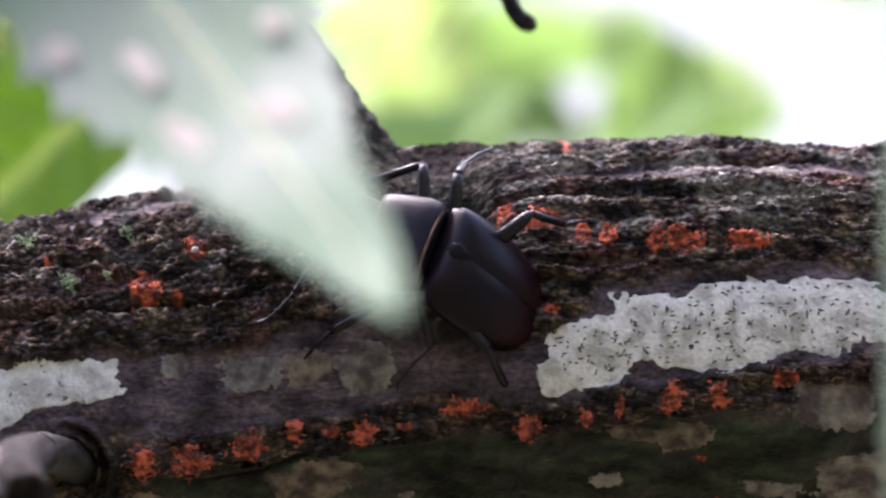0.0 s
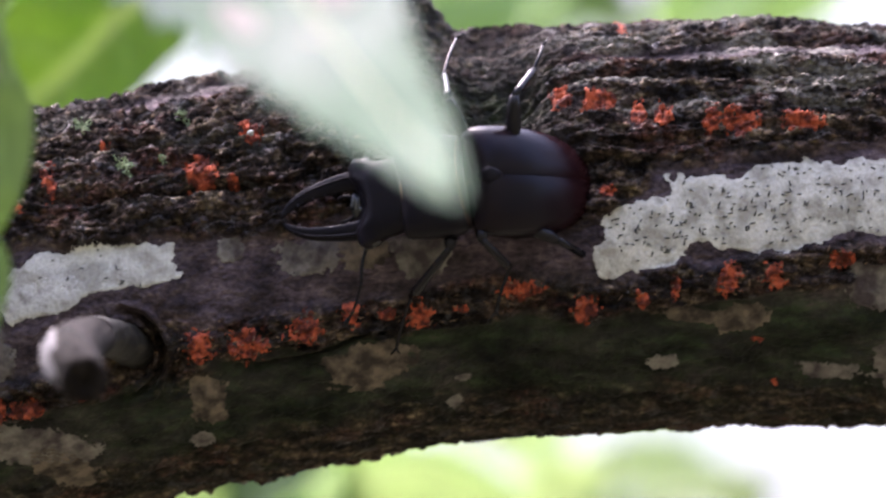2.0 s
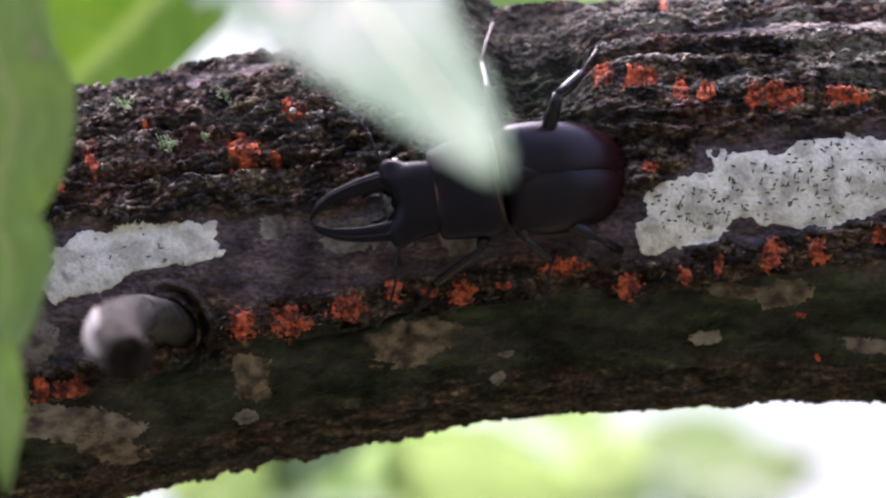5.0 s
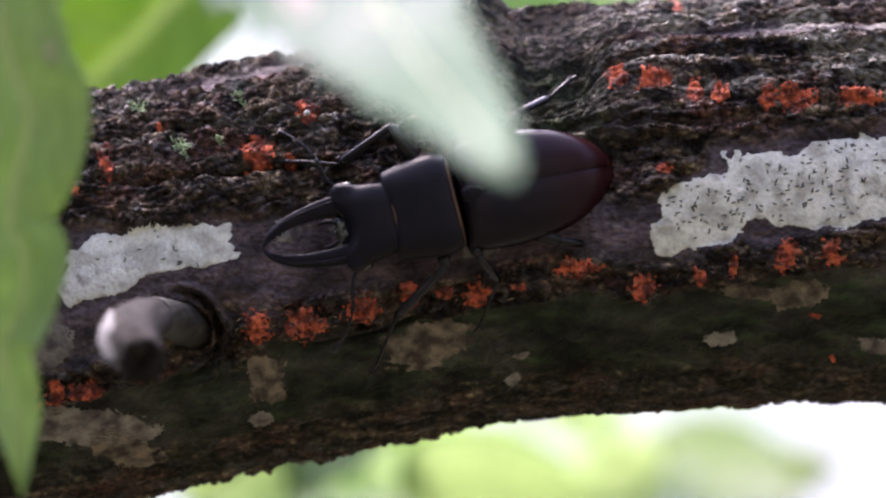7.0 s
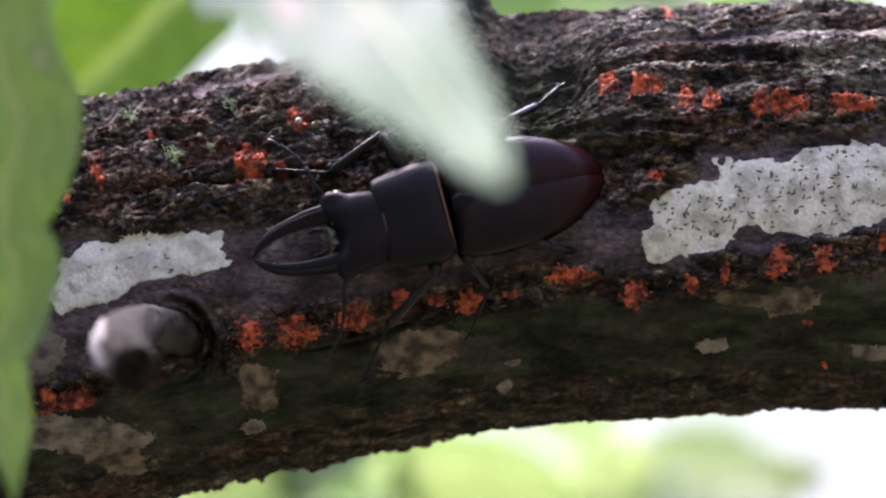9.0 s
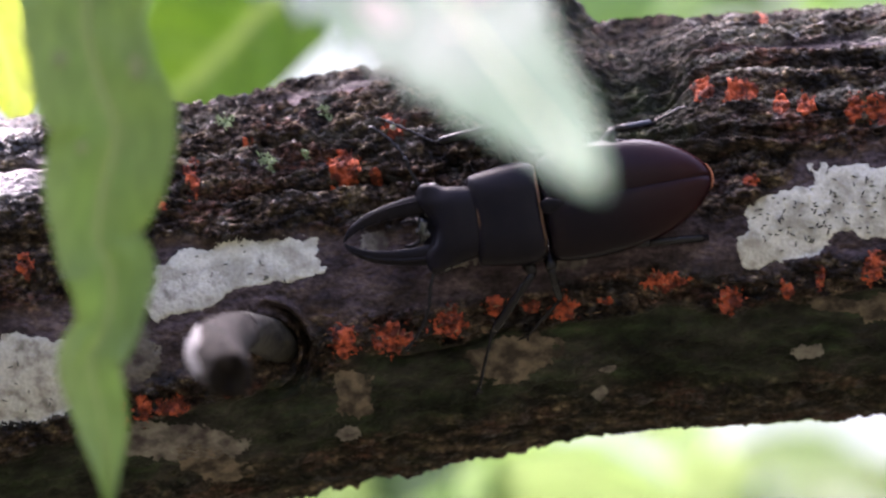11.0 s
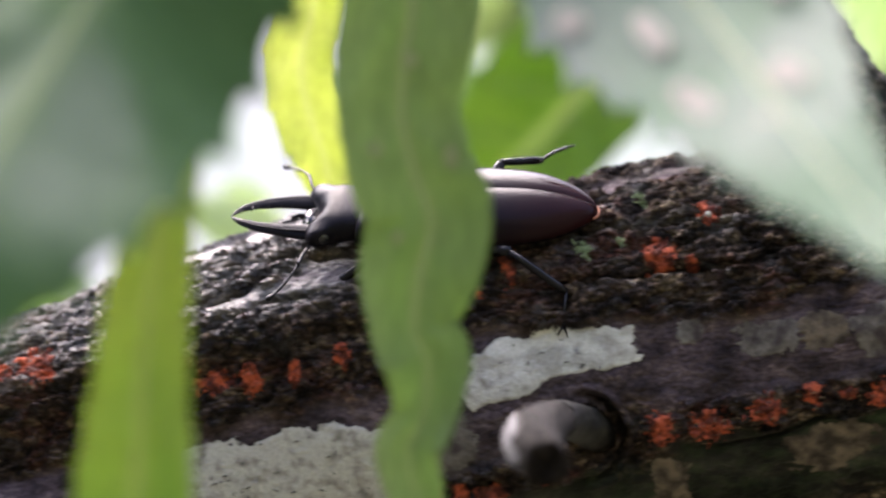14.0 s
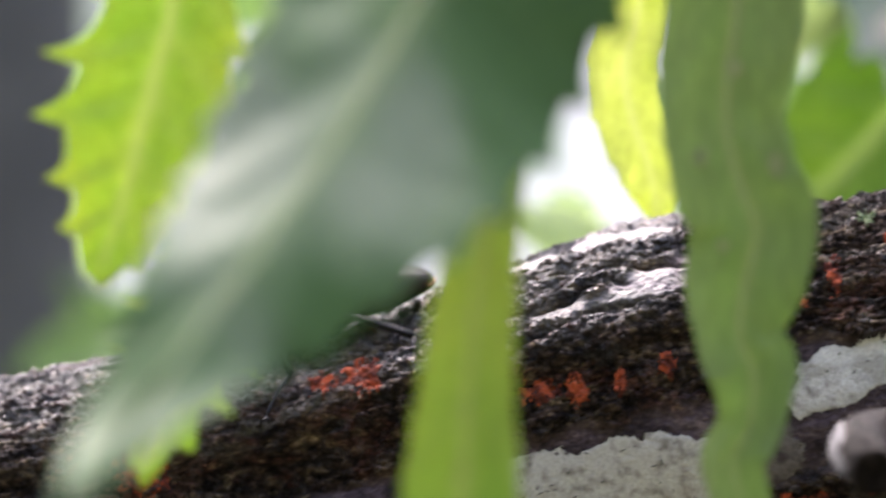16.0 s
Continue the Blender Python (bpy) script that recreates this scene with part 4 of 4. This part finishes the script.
FAR = [("lime", 830, -120, 0.6, 60, 5), ("lime", 960, -150, 0.9, 70, 4), ("deep", 985, -10, 0.6, 50, 3), ("deep", 1110, -130, 0.9, 45, 4), ("deep", 1120, -30, 0.9, 40, 2), ("lime", 1230, -190, 1.2, 40, 2), ("deep", 1365, -120, 0.8, 26, 4), ("deep", 1330, -90, 0.9, 30, 2), ("deep", 1490, -50, 0.9, 26, 2), ("lime", 860, -160, 0.7, 40, 2), ("deep", 1375, -25, 0.8, 26, 2),
       ("lime", 1490, -70, 0.9, 36, 2), ("lime", 1040, -40, 0.9, 40, 2), ("lime", 800, 850, 0.5, 75, 9), ("lime", 560, 890, 0.4, 110, 5), ("deep", 560, 900, 0.42, 110, 7), ("lime", 1010, 800, 0.8, 70, 3), ("lime", 1330, 850, 0.9, 60, 2), ("deep", 1270, 920, 0.9, 60, 3), ("deep", 1130, 860, 1.2, 30, 2), ("deep", 260, 1030, 0.4, 150, 7),
       ("lime", 150, -170, 0.4, 50, 4), ("deep", -720, -120, 0.6, 130, 10), ("lime", -290, 235, 0.3, 30, 2), ("deep", -800, 300, 0.7, 200, 16), ("deep", 20, 60, 0.35, 90, 7), ("deep", -1000, 420, 0.8, 150, 10), ("lime", 1700, -220, 0.9, 100, 2)]
for tone in ("lime", "deep"):
    bm = bmesh.new()
    for which, a, b, y, spread, count in FAR:
        for _ in range(count if which == tone else 0):
            p = plan(a + rng.uniform(-1, 1) * spread, b + rng.uniform(-1, 1) * spread, y + rng.uniform(-0.06, 0.12))
            far_leaf(bm, p, rng.uniform(0.024, 0.04), rng)
    tagged(part("far_foliage", bm, LEAF_LIME if tone == "lime" else LEAF_FAR), "light lime leaves of the trees behind" if tone == "lime" else "deeper green leaves of the trees behind", "foliage", kind="stuff")

# unseen wall added behind the camera: hides the low sky and bounces fill light
bm = bmesh.new()
rows = [[bm.verts.new((4.5 * math.sin(t), -0.9 - 4.5 * math.cos(t) * 1.0, z)) for t in np.linspace(-1.75, 1.75, 41)] for z in np.linspace(-2.2, 4.2, 14)]
for r in rows:
    for v in r:
        v.co += 0.35 * noise.noise_vector(v.co * 0.9)
for r, q in zip(rows, rows[1:]):
    for k in range(40):
        bm.faces.new((r[k], q[k], q[k + 1], r[k + 1]))
tagged(part("backdrop_fill_wall", bm, FILL_WALL), "unseen grey-green wall in place of woods, added for fill light", "backdrop", kind="structure")

# a far grey trunk
bm = bmesh.new()
tube(bm, [plan(-1500, 7800, 2.0), plan(-1480, 3200, 2.0), plan(-1470, 1200, 2.0), plan(-1455, 200, 2.0), plan(-1440, -900, 2.0), plan(-1400, -2600, 2.0)], [0.16, 0.13, 0.115, 0.1, 0.095, 0.08], 24)
tagged(part("backdrop_trunk", bm, TRUNK), "far grey tree trunk", "backdrop", kind="structure")

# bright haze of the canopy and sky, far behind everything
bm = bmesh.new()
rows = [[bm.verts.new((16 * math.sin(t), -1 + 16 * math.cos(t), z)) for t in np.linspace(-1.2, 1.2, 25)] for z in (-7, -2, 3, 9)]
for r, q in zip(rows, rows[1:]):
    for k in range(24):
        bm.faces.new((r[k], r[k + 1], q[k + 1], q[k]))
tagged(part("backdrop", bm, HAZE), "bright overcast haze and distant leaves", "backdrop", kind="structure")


# ---- the stag beetle ----
def loft(bm, rows, sides=28, expo=2.3, bottom=0.55, half=0):
    """A closed body from rows (x, half width, height of the back, middle height). half: 1 or -1 for one side only."""
    rings = []
    for x, w, h, z in rows:
        ring = []
        for k in range(sides + 1 if half else sides):
            th = half * math.pi * k / sides if half else math.tau * k / sides
            cx, sz = math.sin(th), math.cos(th)
            yy = math.copysign(abs(cx) ** (2 / expo), cx) * w
            zz = math.copysign(abs(sz) ** (2 / expo), sz) * (h if sz > 0 else h * bottom)
            ring.append(bm.verts.new((x * 1e-3, yy * 1e-3, (z + zz) * 1e-3)))
        rings.append(ring)
    m = len(rings[0])
    for r, q in zip(rings, rings[1:]):
        for k in range(m if not half else m - 1):
            bm.faces.new((r[k], r[(k + 1) % m], q[(k + 1) % m], q[k]))
    bm.faces.new(rings[0])
    bm.faces.new(rings[-1][::-1])
    bmesh.ops.recalc_face_normals(bm, faces=bm.faces)
    return bm


beetle = new("stag_beetle")
tagged(beetle, "black stag beetle with reddish-brown shell and long curved jaws", "beetle")


def profile(rows, n):
    return [tuple(r) for r in bend(rows, n)]


# hind body: belly, two wing cases, shield
abdomen = part("abdomen", loft(bmesh.new(), profile([(0.5, 7.6, 2.6, -0.6), (-4, 8.4, 2.8, -0.6), (-13, 8.6, 2.8, -0.7), (-22, 6.4, 2.4, -0.8), (-28, 2.2, 1.2, -0.6), (-28.8, 0.4, 0.4, -0.4)], 20)), LEG_BLACK, beetle, "black underside")
for side in (1, -1):
    bm = loft(bmesh.new(), profile([(1.0, 7.6, 2.8, 0), (0.1, 8.9, 4.3, 0.1), (-3, 9.6, 5.1, 0.2), (-9, 9.8, 5.6, 0.2), (-16, 9.1, 5.3, 0.2), (-21.4, 7.4, 4.5, 0.1), (-25.6, 4.9, 3.1, 0), (-28.2, 2.2, 1.6, -0.1), (-28.9, 0.3, 0.3, -0.2)], 40), half=side, bottom=0.25)
    for v in bm.verts:
        if abs(v.co.y) < 1e-5:
            v.co.y = side * 0.00006
        d = abs(v.co.y)
        v.co.z -= 0.00035 * math.exp(-((d / 0.00035) ** 2))
    part("wing_case", bm, SHELL, abdomen, "smooth dark red-black wing case")
bm = bmesh.new()
tube(bm, [(0.0016, 0, 0.0040), (0.0004, 0, 0.0046), (-0.0012, 0, 0.0049), (-0.0024, 0, 0.0050)], [0.0009, 0.0014, 0.0009, 0.0002], 12, flat=0.22)
part("shield_plate", bm, SHELL_MATT, abdomen)
bm = bmesh.new()
tube(bm, bend([(-0.0270, -0.0030, 0.0002), (-0.0286, -0.0016, -0.0002), (-0.0291, 0, -0.0003), (-0.0286, 0.0016, -0.0002), (-0.0270, 0.0030, 0.0002)], 16), [0.00022] * 16, 6)
part("hair_tuft", bm, TUFT, abdomen, "orange hair rim at the tail")

bm = loft(bmesh.new(), profile([(1.2, 7.6, 3.6, 0.1), (1.7, 8.2, 4.0, 0.1), (3.4, 8.7, 4.3, 0.2), (5.2, 8.8, 4.4, 0.2), (8, 8.4, 4.3, 0.2), (10.4, 7.9, 4.0, 0.1), (11.5, 7.5, 3.6, 0), (12.0, 6.6, 3.0, 0)], 30), expo=2.9)
for v in bm.verts:
    q = v.co * 1000
    v.co.x += 0.0013 * (abs(q.y) / 8) ** 2 * ease(q.x, 6, 11)  # front corners reach forward
    v.co.z -= 0.00018 * math.exp(-((q.y / 0.9) ** 2)) * (q.z > 2)
part("pronotum", bm, SHELL_MATT, beetle, "matt black neck shield")
bm = bmesh.new()
tube(bm, [(0.0012, y * 1e-3, (0.3 + 3.9 * math.sqrt(max(0, 1 - (y / 7.6) ** 2))) * 1e-3) for y in np.linspace(-7.4, 7.4, 24)], [0.0001] * 24, 6)
part("hair_fringe", bm, FRINGE, beetle, "golden hair fringe behind the neck shield")
bm = bmesh.new()
tube(bm, [(0.0117, y * 1e-3, (0.1 + 3.3 * math.sqrt(max(0, 1 - (y / 6.6) ** 2))) * 1e-3) for y in np.linspace(-6.4, 6.4, 24)], [0.00009] * 24, 6)
part("hair_fringe", bm, FRINGE, beetle, "golden hair fringe behind the head")
bm = loft(bmesh.new(), profile([(11.4, 5.6, 2.8, -0.1), (12.2, 6.0, 3.2, -0.1), (15, 6.5, 3.5, -0.1), (16.6, 6.7, 3.5, -0.2), (18.0, 7.3, 3.3, -0.2), (19.6, 7.8, 3.0, -0.3), (20.8, 7.5, 2.5, -0.4), (21.6, 6.6, 1.7, -0.5)], 30), expo=3.4)
for v in bm.verts:
    q = v.co * 1000
    if q.z > 0 and q.x > 17:
        v.co.z -= 0.0009 * math.exp(-(q.y / 3.6) ** 2) * (q.x - 17) / 5.5
    if q.x > 17:
        v.co.x -= 0.0024 * math.exp(-((q.y / 3.4) ** 4)) * ease(q.x, 17, 21.6)  # front edge drawn in between the jaws
    v.co.z -= 0.0005 * math.exp(-((abs(q.y) - 5.6) / 0.7) ** 2) * ease(q.x, 16, 19) * (q.z > 0)  # groove inside each cheek
head = part("head", bm, SHELL_MATT, beetle, "broad matt black head")
for side in (1, -1):
    bm = bmesh.new()
    bmesh.ops.create_icosphere(bm, subdivisions=3, radius=0.0014)
    for v in bm.verts:
        v.co = v.co + Vector((0.0186, side * 0.0064, 0.0002))
    part("eye", bm, EYE_BLACK, head, "shiny black eye")
    # jaw: curved, flattened, with teeth on its inner edge
    bm = bmesh.new()
    line = bend([(19.4, 4.2, -0.4), (22.6, 4.3, -0.2), (26.2, 4.0, 0.1), (30.2, 3.2, 0.3), (33.2, 1.8, 0.4), (35.0, 0.1, 0.2)], 40)
    rad = np.interp(np.linspace(0, 1, 40), [0, 0.12, 0.3, 0.55, 0.8, 1], [1.75, 1.75, 1.5, 1.15, 0.7, 0.1])
    tube(bm, [(x * 1e-3, side * y * 1e-3, z * 1e-3) for x, y, z in line], [r * 1e-3 for r in rad], 18, flat=0.42)
    tube(bm, [(x * 1e-3, side * (y + 0.35 * r) * 1e-3, (z + 0.42 * r * 0.9) * 1e-3) for (x, y, z), r in zip(line[2:-3], rad[2:-3])], [0.16e-3 * r for r in rad[2:-3]], 8)  # raised ridge
    for k, size in ((9, 0.4), (12, 0.45), (14, 0.35), (16, 0.5), (18, 0.35), (20, 0.5), (22, 0.35), (24, 0.45), (26, 0.7), (29, 0.35), (31, 0.4), (33, 0.3)):
        x, y, z = line[k]
        base = y - rad[k] * 0.7
        tube(bm, [(x * 1e-3, side * base * 1e-3, z * 1e-3), ((x + 0.25) * 1e-3, side * (base - size * 1.2) * 1e-3, z * 1e-3)], [size * 0.55e-3, 0.08e-3], 7)
    part("jaw", bm, SHELL_MATT, head, "long curved toothed jaw")
    # feeler: long first joint, short beads and a club
    bm = bmesh.new()
    fl = bend([(20.0, 6.2, -1.0), (21.6, 9.6, -0.6), (22.4, 13.0, -0.8)], 8)
    tube(bm, [(x * 1e-3, side * y * 1e-3, z * 1e-3) for x, y, z in fl], [0.0003] * 7 + [0.0004], 7)
    fl = bend([(22.4, 13.0, -0.8), (23.8, 15.6, -1.6), (25.6, 17.8, -2.6), (27.6, 19.4, -3.4)], 12)
    tube(bm, [(x * 1e-3, side * y * 1e-3, z * 1e-3) for x, y, z in fl], [0.0003 if k % 2 else 0.0002 for k in range(9)] + [0.0004, 0.0005, 0.00035], 7)
    part("antenna", bm, LEG_BLACK, head, "thin elbowed antenna")
    # mouth feeler
    bm = bmesh.new()
    tube(bm, [(0.0215, side * 0.0015, -0.0012), (0.0235, side * 0.0022, -0.0014), (0.0248, side * 0.002, -0.0018)], [0.0004, 0.0004, 0.0003], 7)
    part("palp", bm, SHELL_MATT, head)
bm = bmesh.new()
bmesh.ops.create_icosphere(bm, subdivisions=3, radius=0.0011)
for v in bm.verts:
    v.co = Vector((v.co.x * 0.9 + 0.0212, v.co.y * 2.0, v.co.z * 0.6 - 0.0002)) + 0.0003 * noise.noise_vector(v.co * 2500)
part("lip", bm, EYE_BLACK, head, "shiny mouth plate")
bm = bmesh.new()
for x, y, z, r in ((20.6, 0.9, -0.6, 0.9), (20.7, -1.0, -0.7, 0.9), (21.6, 1.6, -1.0, 0.7), (21.7, -1.7, -1.0, 0.7), (21.9, 0.2, -1.2, 0.8), (20.2, 2.4, -0.8, 0.8), (20.2, -2.5, -0.8, 0.8)):
    knob = bmesh.ops.create_icosphere(bm, subdivisions=2, radius=r * 1e-3)["verts"]
    for v in knob:
        v.co += Vector((x, y, z)) * 1e-3 + 0.0002 * noise.noise_vector(v.co * 3000 + Vector((x, y, 0)))
part("mouthparts", bm, EYE_BLACK, head, "knobbly glossy black mouthparts")

# legs: hip place, knee, foot joint and claw, in millimetres of the beetle's own space
LEGS = {("fore", 1): [(5.4, 5.6, -2.5), (5.6, 10.6, 0.4), (15.9, 16.1), (21.8, 23.3)], ("fore", -1): [(5.4, 5.6, -2.5), (8.6, 15.0, 0.4), (19.0, 11.5), (27.9, 14.7)],
        ("middle", 1): [(0.4, 5.4, -3), (-0.3, 10.3, 0.4), (-2.4, 14.6), (2.5, 20.8)], ("middle", -1): [(0.4, 5.4, -3), (1.9, 14.6, 0.8), (5.6, 21.6), (5.2, 29.5)],
        ("hind", 1): [(-8, 6.0, -3), (-15.0, 10.7, 0.4), (-25.2, 13.1), (-25.5, 18.3)], ("hind", -1): [(-8, 6.0, -3), (-13.0, 12.0, 0.6), (-20.0, 14.0), (-24.5, 16.5)]}
legs = {}
for (which, side), (hip, knee, ankle, toe) in LEGS.items():
    sit = lambda q, up: (*q, up - 4.2 - 36 + math.sqrt(36**2 - q[1] ** 2))
    j = [Vector((x, side * y, z)) * 1e-3 for x, y, z in (hip, knee, sit(ankle, 1.2), sit(toe, 0.2))]
    hip = j[0]
    j = [q - hip for q in j]
    bm = bmesh.new()
    tube(bm, [j[0], j[0].lerp(j[1], 0.35), j[0].lerp(j[1], 0.8), j[1]], [0.0009, 0.0014, 0.0011, 0.0008], 10)
    leg = part("leg", bm, LEG_BLACK, beetle, "glossy black %s leg" % which)
    bm = bmesh.new()
    tube(bm, [j[1], j[1].lerp(j[2], 0.3), j[1].lerp(j[2], 0.85), j[2]], [0.0006, 0.0007, 0.0009 if which == "fore" else 0.00075, 0.0006], 9)
    for f in (0.55, 0.75, 0.92):
        c0 = j[1].lerp(j[2], f)
        tube(bm, [c0, c0 + Vector((0.0006, side * 0.0009, 0.0002))], [0.0003, 0.00004], 6)
    part("shin", bm, LEG_BLACK, leg)
    bm = bmesh.new()
    foot = bend([tuple(j[2]), tuple(j[2].lerp(j[3], 0.5) + Vector((0, 0, 0.0006))), tuple(j[3])], 11)
    tube(bm, foot, [0.00026 if k % 2 == 0 else 0.00036 for k in range(11)], 7)
    d = (j[3] - j[2]).normalized()
    for o in (-1, 1):
        e = j[3] + d * 0.0009 + Vector((o * 0.0006, 0, 0))
        tube(bm, [j[3], e, e + d * 0.0005 + Vector((o * 0.0003, 0, -0.0006))], [0.00025, 0.0002, 0.00004], 6)
    part("foot", bm, LEG_BLACK, leg, "clawed jointed foot")
    leg.location = hip
    legs[which, side] = (leg, hip)


def seat(a, b, heading, nose=0.0, roll=0.0, clear=46.0, turn=None):
    """The beetle on the bark: its neck joint over the sheet's (a, b). heading: degrees, 0 to the left along the sheet, positive turns its head up."""
    c, r = (float(q) for q in axis(a))
    up = math.asin(max(-1, min(1, (c - b) / (r + clear)))) if turn is None else radians(turn)
    rad = (r + clear) * EYE * STEP
    at = Vector(((a - 784) * EYE * STEP, -math.cos(up) * rad, (441 - c) * EYE * STEP + math.sin(up) * rad))
    back = Vector((0, -math.cos(up), math.sin(up)))
    along = Vector((-1, 0, 0))
    side = back.cross(along)
    m = Matrix((along, side, back)).transposed().to_4x4()
    return Matrix.Translation(at) @ m @ pose(0, 0, 0, 0, 0, heading * -1) @ pose(0, 0, 0, roll, nose, 0)


def motions():
    rows = [(0.0, seat(962, 222, 20, 14, 0, 100)), (0.5, seat(952, 240, 18, 15, 0, 100)), (0.8, seat(934, 270, 12, 17, 0, 104)), (1.0, seat(912, 290, -4, 20, 0, 110)), (1.5, seat(917, 290, -6, 20, 0, 110)), (2.0, seat(923, 300, -8, 20, 0, 110)), (2.5, seat(929, 316, -8, 20, 0, 110)), (3.5, seat(933, 325, -8, 20, 0, 110)),
            (4.3, seat(933, 325, -8, 20, 0, 110)), (5.4, seat(880, 350, -12, 7, 0, 76)), (6.3, seat(812, 364, -14, 2, 0, 56)), (10.6, seat(808, 365, -14.5, 2, 0, 56)), (11.0, seat(808, 360, -9, 0, 0, 54)), (11.5, seat(818, 330, 9, -26, 10, 66)),
            (12.0, seat(672, 288, 14, -4, 12)), (12.5, seat(616, 257, 14, -6, 20)), (13.0, seat(384, 222, 4, 0, -12)), (13.5, seat(255, 200, 0, 0, -8)), (14.0, seat(66, 205, 0, 0, -4)), (14.5, seat(-130, 175, 0, 6, -4, 54)),
            (15.0, seat(-338, 170, 0, 8, 0, 68, 70)), (15.5, seat(-512, 230, 0, 12, 0, 72, 74)), (16.0, seat(-790, 360, 0, 14, 0, 50, 72))]
    walk(beetle, rows)
    # the hind body sags into the hollow of the fork at first
    bent = [(0.0, -60, 0), (0.5, -61, 0), (1.0, -62, 0), (4.3, -62, 0), (5.4, -42, 0), (6.3, -24, 0), (10.6, -24, 0), (11.1, 0, 6), (11.5, 20, 24), (12.0, 4, 13), (12.5, 4, 3), (13.0, 0, 0), (16.0, 0, 0)]
    walk(abdomen, [(t, pose(0, 0, 0, 0, k, z)) for t, k, z in bent])
    times, dips, turns = zip(*bent)
    sag = lambda t: pose(0, 0, 0, 0, float(np.interp(t, times, dips)), float(np.interp(t, times, turns)))
    # gait: the legs of a tripod swing together while it walks
    for n, (key, (leg, hip)) in enumerate(legs.items()):
        sign = 1 if key in (("fore", 1), ("middle", -1), ("hind", 1)) else -1
        at = Matrix.Translation(hip)
        steps = [(0.0, 0), (0.5, 0), (0.75, 12), (1.0, -6), (1.5, 0), (4.3, 0)] + [(4.3 + 0.25 * k, 14 * (-1) ** k) for k in range(1, 8)] + [(6.3, 0), (10.6, 0)] + [(10.6 + 0.2 * k, 16 * (-1) ** k) for k in range(1, 27)] + [(16.0, 0)]
        hind = key[0] == "hind"
        hang = {"fore": (0, 20, -12, 15, 20, 30), "middle": (0, 60, 72, 72, 72, 72), "hind": (0, 20, -30, -30, 10, 30)}[key[0]]
        droop = lambda t: float(np.interp(t, [11.5, 12.5, 13.1, 14.0, 14.4, 15.0], hang)) if key[1] < 0 else 0.0  # the far legs hang over the crest or reach up from it
        tuck = lambda t: (32 if key[1] < 0 else 0) * float(np.interp(t, [0.6, 1.0, 4.3, 5.4], [0.3, 1, 1, 0])) if hind else 0.0
        walk(leg, [(t, (pose(0, 0, 0).lerp(sag(t), 0.4 if key[1] < 0 else 0.8) if hind else pose(0, 0, 0)) @ at @ pose(0, 0, 0, droop(t), 0, 0) @ pose(0, 0, 0, 0, 0, tuck(t) + sign * k * (0.6 if hind else 1))) for t, k in steps])


motions()
